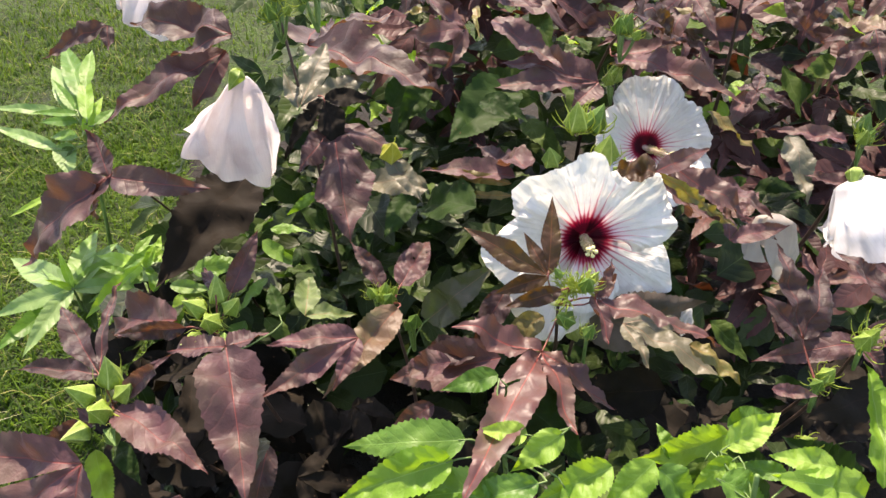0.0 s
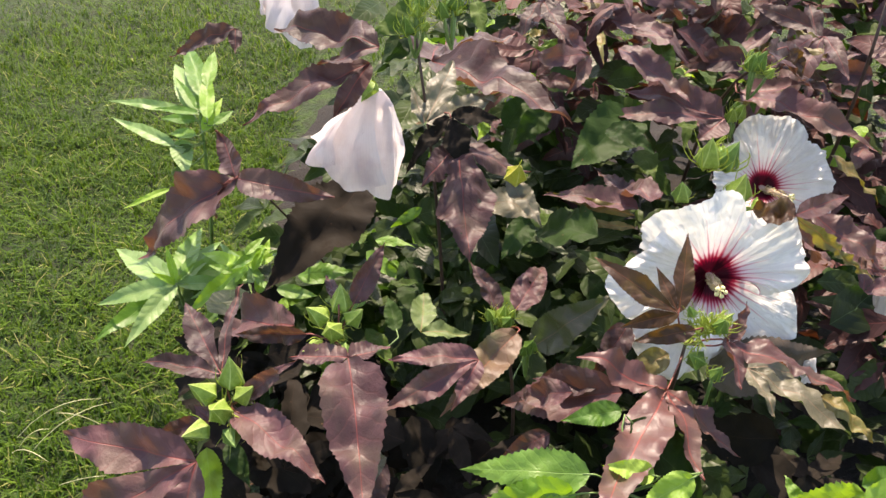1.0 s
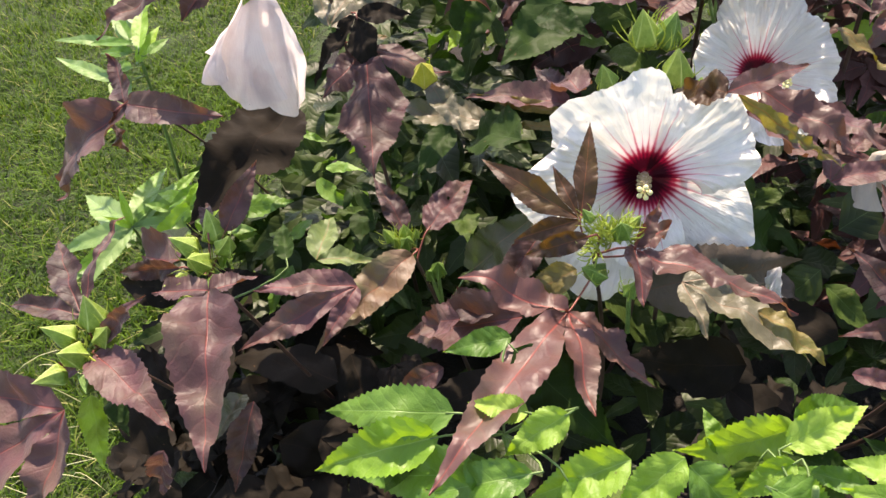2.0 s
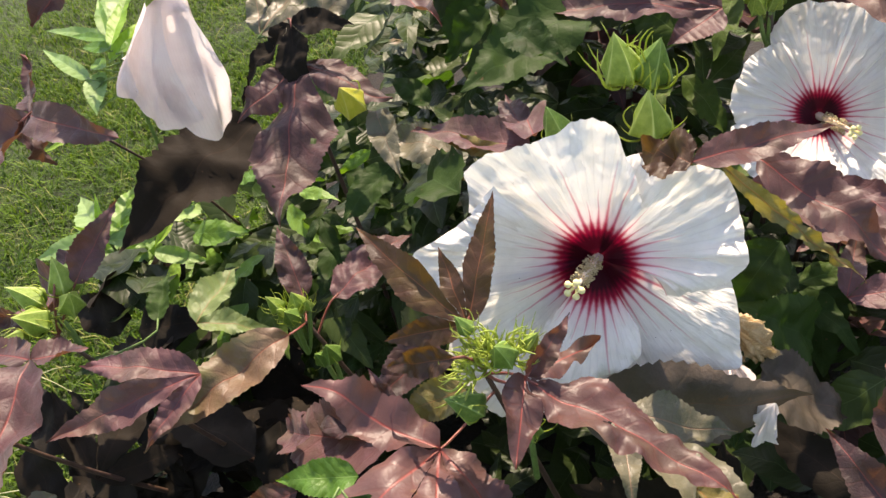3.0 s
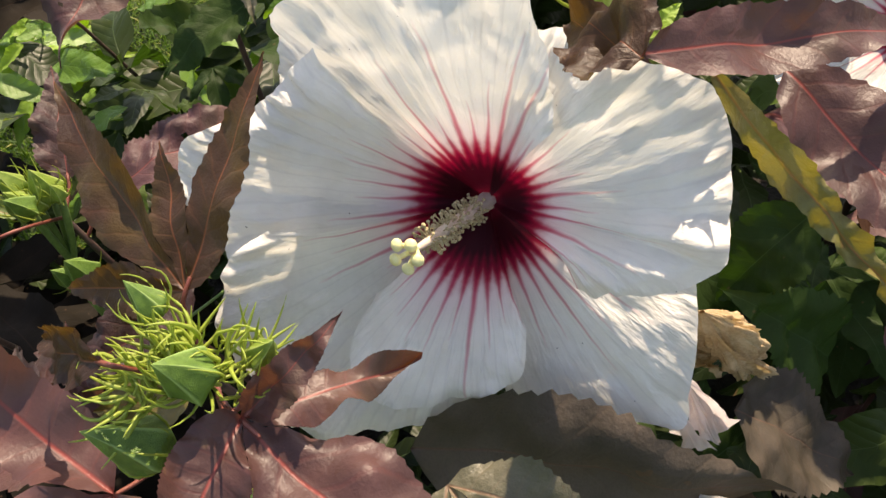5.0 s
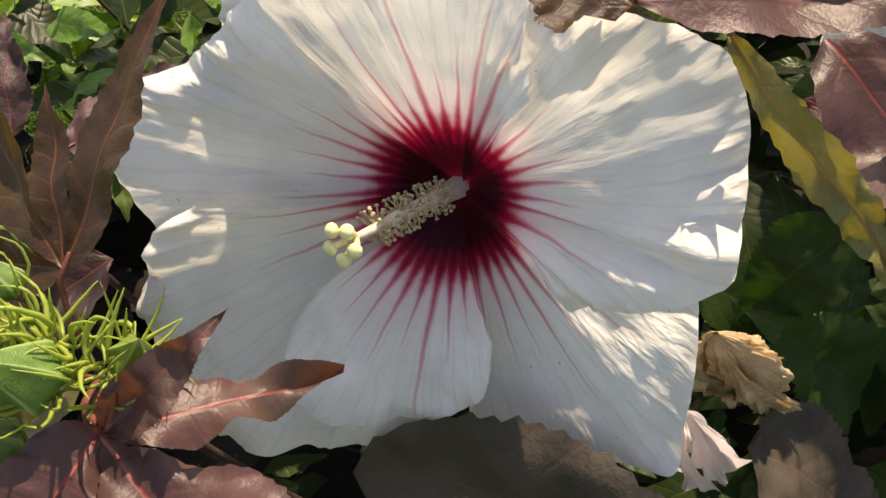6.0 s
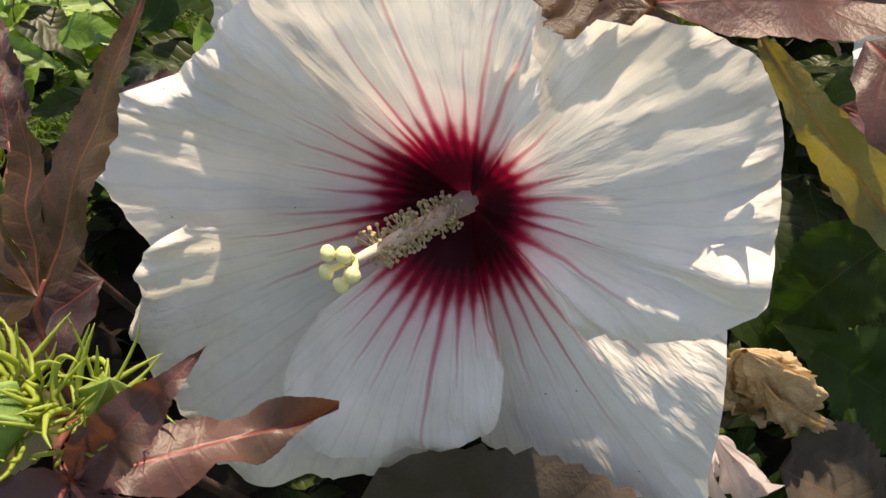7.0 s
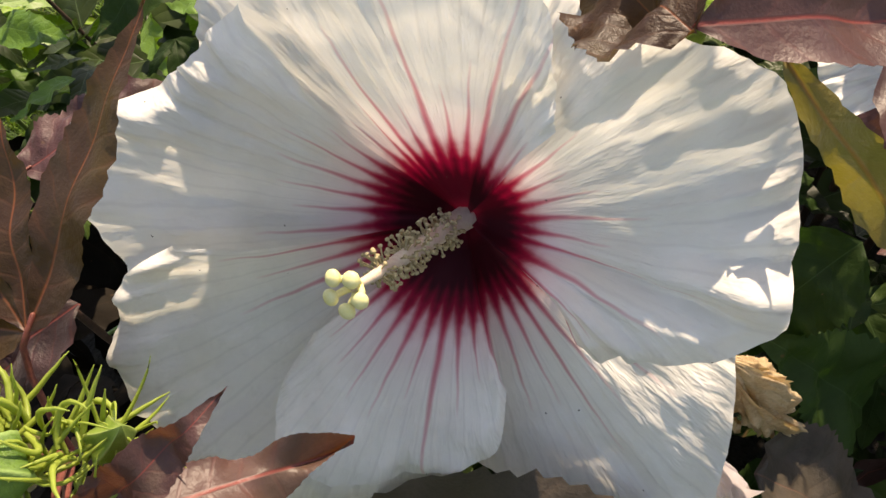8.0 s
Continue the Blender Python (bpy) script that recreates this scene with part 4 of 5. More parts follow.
leaf(shrub, MAROON, (0.159, 0.661, 0.627), (0.295, 0.633, 0.603), ((-66, 0.46, 0.06), (0, 1, 0.165), (68, 0.38, 0.09)), droop=.06, teeth=.02, cols=9, rows=70, fold=.2, ruffle=.065, face=(.1,.15,.98), holes=((0.03,.40,.028),(-.05,.75,.012)))
leaf(shrub, MAROON, (0.160, 0.663, 0.628), (0.181, 0.690, 0.657), ((0, 1, 0.16),), droop=.1, fold=.5, face=(.5,-.6,.6))
leaf(shrub, MAROON, (0.105, 0.634, 0.575), (0.016, 0.445, 0.601), ((-88, 0.46, 0.075), (-40, 0.5, 0.08), (0, 1, 0.105), (70, 0.48, 0.075)), droop=.1, fold=.25, face=(.2,-.25,.95))
leaf(shrub, RUSSET, (0.122, 0.650, 0.650), (0.062, 0.653, 0.622), ((0, 1, 0.146),), roll=-20)
leaf(shrub, UMBER, (0.170, 0.725, 0.511), (0.326, 0.773, 0.523), ((0, 1, 0.21),), fold=.08, droop=.02, face=(.2,-.86,.47), teeth=.04, quilt=.0012, ruffle=.04, stalk=False)
leaf(shrub, OLIVE, (0.262, 0.640, 0.580), (0.322, 0.612, 0.560), ((0, 1, 0.17),), roll=-20, fold=.25)
leaf(shrub, UMBER, (0.292, 0.888, 0.384), (0.378, 0.925, 0.318), ((0, 1, 0.34),), fold=.12, teeth=.05, ruffle=.04, droop=.05, face=(.0,-.25,.97), stalk=False)
leaf(shrub, GREY_GREEN, (0.205, 0.700, 0.552), (0.318, 0.640, 0.545), ((-38, 0.6, 0.11), (0, 1, 0.19), (40, 0.5, 0.08)), fold=.2, ruffle=.06, face=(.1,-.1,.98))
leaf(shrub, PURPLE, (0.063, 0.644, 0.555), (-0.075, 0.662, 0.500), ((0, 1, 0.19),), ruffle=.03)
# leaves beside and behind the large flower
leaf(shrub, RUSSET, (0.237, 0.790, 0.697), (0.194, 0.818, 0.692), ((0, 1, 0.33),), ruffle=.10, fold=.3, droop=.2, face=(0,-.6,.8), stalk=False)
leaf(shrub, FRESH, (0.216, 0.868, 0.650), (0.224, 0.880, 0.660), ((0, 1, 0.22),), fold=.4, face=(0,-.8,.6), stalk=False)
leaf(shrub, MAROON, (0.236, 0.790, 0.699), (0.316, 0.862, 0.688), ((0, 1, 0.105),), fold=.25, ruffle=.03, droop=.03, face=(.1,-.6,.8), stalk=False)
leaf(shrub, PURPLE, (0.223, 0.856, 0.635), (0.186, 0.848, 0.657), ((0, 1, 0.189),))
leaf(shrub, OLIVE, (0.250, 0.822, 0.676), (0.340, 0.785, 0.612), ((0, 1, 0.047),), fold=.3, ruffle=.12, droop=-.12, twist=.7, teeth=.10, face=(-.1,-.8,.6))
leaf(shrub, MAROON, (0.272, 0.838, 0.670), (0.366, 0.800, 0.628), ((0, 1, 0.18),), fold=.3, droop=.08, face=(.2,-.4,.9), stalk=False)
leaf(shrub, PURPLE, (0.269, 0.871, 0.624), (0.396, 0.951, 0.515), ((0, 1, 0.146),))
leaf(shrub, PURPLE, (0.364, 0.837, 0.597), (0.407, 0.810, 0.591), ((-157, 1.4, 0.25), (-85, 1.1, 0.193), (0, 1, 0.138)))
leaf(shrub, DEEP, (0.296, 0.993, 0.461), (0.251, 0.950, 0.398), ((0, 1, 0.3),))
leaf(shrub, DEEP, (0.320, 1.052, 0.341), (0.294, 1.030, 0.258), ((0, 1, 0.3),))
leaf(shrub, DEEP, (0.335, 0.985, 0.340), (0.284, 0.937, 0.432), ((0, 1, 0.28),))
leaf(shrub, OLIVE, (0.088, 0.903, 0.601), (-0.028, 0.926, 0.614), ((0, 1, 0.06),), fold=.1, face=(0,-.9,.4))
leaf(shrub, PURPLE, (0.093, 0.911, 0.606), (-0.024, 0.934, 0.624), ((0, 1, 0.15),), roll=15, ruffle=.04)
leaf(shrub, OLIVE, (0.090, 0.890, 0.592), (0.010, 0.900, 0.590), ((0, 1, 0.06),), fold=.1)
leaf(shrub, GREY_GREEN, (-0.022, 1.028, 0.502), (-0.150, 1.052, 0.520), ((0, 1, 0.18),))
leaf(shrub, PURPLE, (0.085, 0.925, 0.610), (0.041, 0.990, 0.620), ((0, 1, 0.17),))
leaf(shrub, PURPLE, (0.110, 0.878, 0.646), (0.053, 0.989, 0.603), ((0, 1, 0.138),))
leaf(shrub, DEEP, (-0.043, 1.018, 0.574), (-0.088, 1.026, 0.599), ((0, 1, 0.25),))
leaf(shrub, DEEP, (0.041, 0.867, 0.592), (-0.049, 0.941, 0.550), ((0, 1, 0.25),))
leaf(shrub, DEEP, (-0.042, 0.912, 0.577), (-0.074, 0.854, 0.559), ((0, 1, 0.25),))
leaf(shrub, GREY_GREEN, (-0.073, 0.962, 0.601), (-0.028, 0.893, 0.590), ((0, 1, 0.172),))
# leaves of the tall left shoot
leaf(shrub, PURPLE, (-0.145, 0.971, 0.643), (-0.112, 0.816, 0.591), ((-62, 0.62, 0.12), (0, 1, 0.28), (40, 0.5, 0.10)), droop=.12, fold=.15, face=(.2,-.75,.6), cols=9, rows=70, holes=((.1,.25,.014),(-.12,.5,.012),(.05,.8,.009)))
# lobes in shade, darkened by their material colour
leaf(shrub, SHADED_COPPER, (-0.155, 0.988, 0.675), (-0.132, 0.931, 0.640), ((-75, 0.9, 0.2), (0, 1, 0.30), (60, 1.3, 0.16)), face=(0,-.7,.6))
leaf(shrub, GREY_GREEN, (-0.187, 0.981, 0.667), (-0.154, 1.097, 0.715), ((-40, 0.46, 0.088), (0, 1, 0.163), (36, 0.98, 0.157)), face=(0,-.75,.5))
leaf(shrub, PURPLE, (-0.196, 1.149, 0.670), (-0.001, 0.991, 0.728), ((-132, 0.67, 0.134), (-81, 0.61, 0.122), (0, 1, 0.15)), face=(.4,-.4,.8))
leaf(shrub, PURPLE, (-0.238, 0.866, 0.806), (-0.370, 0.797, 0.772), ((-32, 0.48, 0.094), (0, 1, 0.138)))
leaf(shrub, PURPLE, (-0.223, 0.843, 0.839), (-0.367, 0.912, 0.840), ((-41, 0.43, 0.094), (0, 1, 0.155)))
leaf(shrub, PURPLE, (-0.505, 1.212, 0.672), (-0.614, 1.187, 0.642), ((-79, 0.37, 0.094), (0, 1, 0.138)))
leaf(shrub, PURPLE, (-0.416, 0.881, 0.628), (-0.590, 0.850, 0.510), ((-140, 0.62, 0.09), (0, 1, 0.17), (89, 0.36, 0.08)))
leaf(shrub, PURPLE, (-0.431, 0.880, 0.618), (-0.479, 0.909, 0.537), ((0, 1, 0.129),))
# the shadow under the fading flower is put into this leaf's colour
leaf(shrub, SHADED_COPPER, (-0.290, 1.058, 0.506), (-0.372, 0.863, 0.489), ((0, 1, 0.24),))
leaf(shrub, DEEP, (-0.020, 1.155, 0.604), (-0.071, 1.119, 0.562), ((0, 1, 0.26),))
leaf(shrub, DEEP, (-0.083, 1.177, 0.552), (-0.043, 1.219, 0.603), ((0, 1, 0.26),))
leaf(shrub, FRESH, (-0.087, 1.295, 0.583), (-0.146, 1.117, 0.688), ((0, 1, 0.22),))
leaf(shrub, FRESH, (-0.031, 1.245, 0.599), (-0.087, 1.273, 0.559), ((0, 1, 0.25),))
# leaves of the shrub behind
leaf(back_shrub, PURPLE, (0.223, 1.101, 0.638), (0.053, 1.065, 0.667), ((-41, 0.34, 0.11), (0, 1, 0.12), (19, 0.79, 0.157)))
leaf(back_shrub, PURPLE, (0.071, 1.179, 0.697), (0.169, 1.079, 0.688), ((0, 1, 0.155),))
leaf(back_shrub, PURPLE, (0.256, 1.180, 0.638), (0.401, 1.042, 0.680), ((-35, 0.47, 0.083), (0, 1, 0.112)))
leaf(back_shrub, OLIVE, (0.252, 1.178, 0.625), (0.369, 1.126, 0.666), ((0, 1, 0.08),))
leaf(back_shrub, PURPLE, (0.410, 0.997, 0.684), (0.447, 0.962, 0.686), ((-108, 0.83, 0.166), (0, 1, 0.138), (81, 0.83, 0.167), (174, 0.61, 0.121)))
leaf(back_shrub, PURPLE, (0.493, 1.092, 0.722), (0.533, 1.098, 0.775), ((-76, 0.95, 0.153), (0, 1, 0.138), (86, 0.5, 0.088)))
leaf(back_shrub, BRONZE, (0.568, 1.020, 0.756), (0.519, 1.090, 0.751), ((0, 1, 0.18),))
leaf(back_shrub, PURPLE, (0.495, 0.895, 0.671), (0.416, 0.938, 0.675), ((0, 1, 0.12),))
leaf(back_shrub, PURPLE, (0.322, 0.863, 0.637), (0.396, 0.814, 0.625), ((0, 1, 0.155),))
leaf(back_shrub, PURPLE, (0.335, 0.781, 0.608), (0.413, 0.801, 0.622), ((-68, 0.64, 0.103), (0, 1, 0.146)))
leaf(back_shrub, GREY_GREEN, (0.429, 0.913, 0.668), (0.442, 0.828, 0.635), ((0, 1, 0.2),))
leaf(back_shrub, RUSSET, (0.304, 1.166, 0.716), (0.338, 1.159, 0.676), ((0, 1, 0.3),), ruffle=.08)
leaf(back_shrub, PURPLE, (0.265, 1.137, 0.729), (0.387, 1.228, 0.651), ((0, 1, 0.155),))
leaf(back_shrub, PURPLE, (0.381, 1.270, 0.659), (0.460, 1.289, 0.665), ((0, 1, 0.138),))
leaf(back_shrub, PURPLE, (0.140, 1.154, 0.730), (0.069, 1.181, 0.743), ((0, 1, 0.155),))
leaf(back_shrub, PURPLE, (0.484, 0.839, 0.644), (0.437, 0.866, 0.650), ((0, 1, 0.155),))
leaf(back_shrub, PURPLE, (0.510, 1.018, 0.722), (0.558, 1.014, 0.747), ((0, 1, 0.172),))
leaf(back_shrub, DEEP, (0.050, 1.013, 0.658), (0.107, 0.969, 0.667), ((0, 1, 0.25),))
leaf(back_shrub, DEEP, (0.094, 1.099, 0.635), (0.012, 0.978, 0.635), ((0, 1, 0.25),))
# leaves at the right
leaf(shrub, PURPLE, (0.366, 0.615, 0.614), (0.349, 0.678, 0.689), ((-33, 0.64, 0.128), (0, 1, 0.189), (37, 0.84, 0.169)))
leaf(shrub, PURPLE, (0.428, 0.613, 0.612), (0.321, 0.603, 0.600), ((-110, 0.36, 0.094), (0, 1, 0.138), (158, 0.48, 0.094)))
leaf(shrub, PURPLE, (0.506, 0.720, 0.614), (0.421, 0.712, 0.605), ((0, 1, 0.129),))
leaf(shrub, PURPLE, (0.312, 0.543, 0.621), (0.360, 0.539, 0.616), ((0, 1, 0.146),))
leaf(shrub, PURPLE, (0.485, 0.666, 0.613), (0.431, 0.705, 0.659), ((0, 1, 0.172),))
# broad fresh green leaves of the low perennial
leaf(perennial, LEAF_GREEN, (0.022, 0.519, 0.575), (-0.097, 0.510, 0.581), ((0, 1, 0.18),), teeth=0.090, fold=0.30, droop=0.55, ruffle=0.05, point=1.30, quilt=.0015)
leaf(perennial, FRESH, (0.010, 0.505, 0.561), (-0.106, 0.477, 0.546), ((0, 1, 0.18),), teeth=0.065, fold=0.70, droop=0.40, ruffle=0.05, point=1.30, quilt=.0015)
leaf(perennial, LEAF_GREEN, (0.053, 0.484, 0.547), (-0.071, 0.469, 0.547), ((0, 1, 0.18),), teeth=0.075, fold=0.42, droop=0.70, ruffle=0.05, point=1.30, quilt=.0015)
leaf(perennial, FRESH, (0.081, 0.519, 0.582), (0.033, 0.520, 0.589), ((0, 1, 0.23),), teeth=0.090, fold=0.55, droop=0.15, ruffle=0.05, point=1.30, quilt=.0015)
leaf(perennial, FRESH, (0.113, 0.510, 0.597), (0.062, 0.483, 0.575), ((0, 1, 0.23),), teeth=0.065, fold=0.30, droop=0.25, ruffle=0.05, point=1.30, quilt=.0015)
leaf(perennial, LEAF_GREEN, (0.089, 0.471, 0.573), (-0.016, 0.447, 0.561), ((0, 1, 0.15),), teeth=0.075, fold=0.70, droop=0.55, ruffle=0.05, point=1.30, quilt=.0015)
leaf(perennial, FRESH, (0.285, 0.538, 0.560), (0.200, 0.509, 0.540), ((0, 1, 0.23),), roll=-20, teeth=0.090, fold=0.42, droop=0.40, ruffle=0.05, point=1.30, quilt=.0015)
leaf(perennial, LEAF_GREEN, (0.281, 0.542, 0.566), (0.340, 0.557, 0.574), ((0, 1, 0.23),), teeth=0.065, fold=0.55, droop=0.70, ruffle=0.05, point=1.30, quilt=.0015)
leaf(perennial, FRESH, (0.198, 0.490, 0.580), (0.144, 0.453, 0.546), ((0, 1, 0.23),), teeth=0.075, fold=0.30, droop=0.15, ruffle=0.05, point=1.30, quilt=.0015)
leaf(perennial, FRESH, (0.160, 0.491, 0.571), (0.082, 0.462, 0.549), ((0, 1, 0.21),), teeth=0.090, fold=0.70, droop=0.25, ruffle=0.05, point=1.30, quilt=.0015)
leaf(perennial, LEAF_GREEN, (0.201, 0.487, 0.575), (0.254, 0.460, 0.538), ((0, 1, 0.22),), teeth=0.065, fold=0.42, droop=0.55, ruffle=0.05, point=1.30, quilt=.0015)
leaf(perennial, FRESH, (0.278, 0.502, 0.567), (0.235, 0.479, 0.547), ((0, 1, 0.23),), teeth=0.075, fold=0.55, droop=0.40, ruffle=0.05, point=1.30, quilt=.0015)
leaf(perennial, LEAF_GREEN, (0.257, 0.476, 0.571), (0.335, 0.461, 0.544), ((0, 1, 0.22),), teeth=0.090, fold=0.30, droop=0.70, ruffle=0.05, point=1.30, quilt=.0015)
leaf(perennial, DEEP, (0.278, 0.524, 0.546), (0.339, 0.515, 0.528), ((0, 1, 0.23),), quilt=.0015)
leaf(perennial, FRESH, (0.423, 0.487, 0.541), (0.434, 0.583, 0.618), ((0, 1, 0.16),), teeth=0.065, fold=0.70, droop=0.15, ruffle=0.05, point=1.30, quilt=.0015)
leaf(perennial, FRESH, (0.408, 0.487, 0.528), (0.317, 0.453, 0.604), ((0, 1, 0.18),), teeth=0.075, fold=0.42, droop=0.25, ruffle=0.05, point=1.30, quilt=.0015)
leaf(perennial, DEEP, (0.063, 0.584, 0.581), (0.152, 0.534, 0.514), ((0, 1, 0.21),), quilt=.0015)
leaf(perennial, LEAF_GREEN, (0.058, 0.606, 0.570), (-0.003, 0.593, 0.563), ((0, 1, 0.20),), teeth=0.06, fold=0.30, droop=0.15, ruffle=0.04, point=1.30, quilt=.0015)
leaf(perennial, FRESH, (0.112, 0.477, 0.562), (0.142, 0.447, 0.524), ((0, 1, 0.18),), teeth=0.065, fold=0.30, droop=0.40, ruffle=0.05, point=1.30, quilt=.0015)
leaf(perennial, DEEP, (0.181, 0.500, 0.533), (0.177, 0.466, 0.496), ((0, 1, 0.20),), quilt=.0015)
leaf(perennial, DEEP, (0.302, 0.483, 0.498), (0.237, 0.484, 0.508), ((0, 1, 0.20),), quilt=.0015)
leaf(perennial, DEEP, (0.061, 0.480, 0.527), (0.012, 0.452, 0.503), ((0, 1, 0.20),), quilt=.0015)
leaf(perennial, LEAF_GREEN, (0.329, 0.495, 0.552), (0.280, 0.501, 0.565), ((0, 1, 0.18),), teeth=0.075, fold=0.70, droop=0.70, ruffle=0.05, point=1.30, quilt=.0015)
leaf(perennial, DEEP, (0.422, 0.524, 0.472), (0.342, 0.493, 0.599), ((0, 1, 0.20),), quilt=.0015)
leaf(perennial, FRESH, (-0.391, 0.599, 0.453), (-0.373, 0.540, 0.397), ((0, 1, 0.18),), teeth=0.090, fold=0.42, droop=0.15, ruffle=0.05, point=1.30, quilt=.0015)
leaf(perennial, DEEP, (-0.366, 0.601, 0.462), (-0.329, 0.556, 0.455), ((0, 1, 0.20),), quilt=.0015)
leaf(perennial, LEAF_GREEN, (0.231, 0.530, 0.529), (0.220, 0.553, 0.557), ((0, 1, 0.23),), teeth=.055, quilt=.0015)
leaf(perennial, MID, (0.174, 0.484, 0.531), (0.119, 0.493, 0.548), ((0, 1, 0.22),), teeth=.055, quilt=.0015)
leaf(perennial, MID, (0.257, 0.514, 0.553), (0.224, 0.481, 0.521), ((0, 1, 0.22),), teeth=.055, quilt=.0015)
leaf(perennial, MID, (0.318, 0.489, 0.517), (0.272, 0.515, 0.552), ((0, 1, 0.20),), teeth=.055, quilt=.0015)
leaf(perennial, LEAF_GREEN, (0.039, 0.481, 0.575), (0.064, 0.454, 0.542), ((0, 1, 0.23),), teeth=.055, quilt=.0015)
leaf(perennial, MID, (-0.011, 0.504, 0.548), (-0.040, 0.474, 0.519), ((0, 1, 0.20),), teeth=.055, quilt=.0015)
leaf(perennial, FRESH, (0.364, 0.482, 0.580), (0.307, 0.492, 0.592), ((0, 1, 0.23),), teeth=.055, quilt=.0015)
leaf(perennial, FRESH, (0.272, 0.513, 0.571), (0.328, 0.536, 0.597), ((0, 1, 0.23),), teeth=.05, quilt=.0015)
# narrow leaves of the tall weeds by the lawn
leaf(weed, WEED, (-0.597, 1.026, 0.305), (-0.474, 1.054, 0.300), ((0, 1, 0.100),), fold=.35, ruffle=.015, droop=.15, teeth=.06)
leaf(weed, LEAF_GREEN, (-0.597, 1.026, 0.305), (-0.484, 1.158, 0.305), ((0, 1, 0.110),), fold=.35, ruffle=.015, droop=.15, teeth=.06)
leaf(weed, LEAF_GREEN, (-0.597, 1.026, 0.305), (-0.604, 1.173, 0.330), ((0, 1, 0.130),), fold=.35, ruffle=.015, droop=.15, teeth=.06)
leaf(weed, WEED, (-0.597, 1.026, 0.305), (-0.555, 1.140, 0.325), ((0, 1, 0.120),), fold=.35, ruffle=.015, droop=.15, teeth=.06)
leaf(weed, WEED, (-0.597, 1.026, 0.305), (-0.767, 1.131, 0.290), ((0, 1, 0.110),), fold=.35, ruffle=.015, droop=.15, teeth=.06)
leaf(weed, WEED, (-0.597, 1.026, 0.305), (-0.733, 0.994, 0.285), ((0, 1, 0.120),), fold=.35, ruffle=.015, droop=.15, teeth=.06)
leaf(weed, WEED, (-0.597, 1.026, 0.305), (-0.652, 0.911, 0.280), ((0, 1, 0.120),), fold=.35, ruffle=.015, droop=.15, teeth=.06)
leaf(weed, LEAF_GREEN, (-0.626, 1.086, 0.250), (-0.714, 0.941, 0.250), ((0, 1, 0.110),), fold=.35, ruffle=.015, droop=.15, teeth=.06)
leaf(weed, FRESH, (-0.597, 1.026, 0.305), (-0.617, 1.061, 0.360), ((0, 1, 0.100),), fold=.35, ruffle=.015, droop=.15, teeth=.06)
leaf(weed, WEED, (-0.597, 1.026, 0.305), (-0.681, 1.098, 0.310), ((0, 1, 0.100),), fold=.35, ruffle=.015, droop=.15, teeth=.06)
leaf(weed, WEED, (-0.597, 1.026, 0.305), (-0.612, 0.969, 0.290), ((0, 1, 0.130),), fold=.35, ruffle=.015, droop=.15, teeth=.06)
leaf(weed, MID, (-0.597, 1.026, 0.305), (-0.524, 1.131, 0.270), ((0, 1, 0.110),), fold=.35, ruffle=.015, droop=.15, teeth=.06)
leaf(weed, MID, (-0.626, 1.086, 0.250), (-0.563, 0.992, 0.250), ((0, 1, 0.140),), fold=.35, ruffle=.015, droop=.15, teeth=.06)
leaf(weed, FRESH, (-0.597, 1.026, 0.305), (-0.625, 1.011, 0.340), ((0, 1, 0.120),), fold=.35, ruffle=.015, droop=.15, teeth=.06)
leaf(weed, LEAF_GREEN, (-0.626, 1.086, 0.250), (-0.700, 1.066, 0.250), ((0, 1, 0.120),), fold=.35, ruffle=.015, droop=.15, teeth=.06)
leaf(weed, MID, (-0.626, 1.086, 0.250), (-0.529, 1.046, 0.240), ((0, 1, 0.120),), fold=.35, ruffle=.015, droop=.15, teeth=.06)
leaf(weed, MID, (-0.626, 1.086, 0.250), (-0.749, 1.153, 0.240), ((0, 1, 0.120),), fold=.35, ruffle=.015, droop=.15, teeth=.06)
leaf(tall_weed, WEED, (-0.611, 1.216, 0.520), (-0.748, 1.218, 0.530), ((0, 1, 0.065),), fold=.3, ruffle=.015, droop=.12, teeth=.06)
leaf(tall_weed, WEED, (-0.604, 1.138, 0.500), (-0.731, 1.185, 0.520), ((0, 1, 0.080),), fold=.3, ruffle=.015, droop=.12, teeth=.06)
leaf(tall_weed, WEED, (-0.566, 1.170, 0.540), (-0.648, 1.285, 0.580), ((0, 1, 0.140),), fold=.3, ruffle=.015, droop=.12, teeth=.06)
leaf(tall_weed, LEAF_GREEN, (-0.566, 1.189, 0.560), (-0.635, 1.339, 0.600), ((0, 1, 0.100),), fold=.3, ruffle=.015, droop=.12, teeth=.06)
leaf(tall_weed, LEAF_GREEN, (-0.564, 1.208, 0.570), (-0.574, 1.293, 0.600), ((0, 1, 0.130),), fold=.3, ruffle=.015, droop=.12, teeth=.06)
leaf(tall_weed, LEAF_GREEN, (-0.573, 1.169, 0.550), (-0.625, 1.229, 0.580), ((0, 1, 0.100),), fold=.3, ruffle=.015, droop=.12, teeth=.06)
leaf(tall_weed, WEED, (-0.603, 1.155, 0.500), (-0.573, 1.092, 0.480), ((0, 1, 0.240),), fold=.3, ruffle=.015, droop=.12, teeth=.06)
leaf(tall_weed, FRESH, (-0.610, 1.102, 0.440), (-0.678, 1.061, 0.430), ((0, 1, 0.070),), fold=.3, ruffle=.015, droop=.12, teeth=.06)
leaf(tall_weed, LEAF_GREEN, (-0.575, 1.168, 0.530), (-0.641, 1.180, 0.530), ((0, 1, 0.140),), fold=.3, ruffle=.015, droop=.12, teeth=.06)
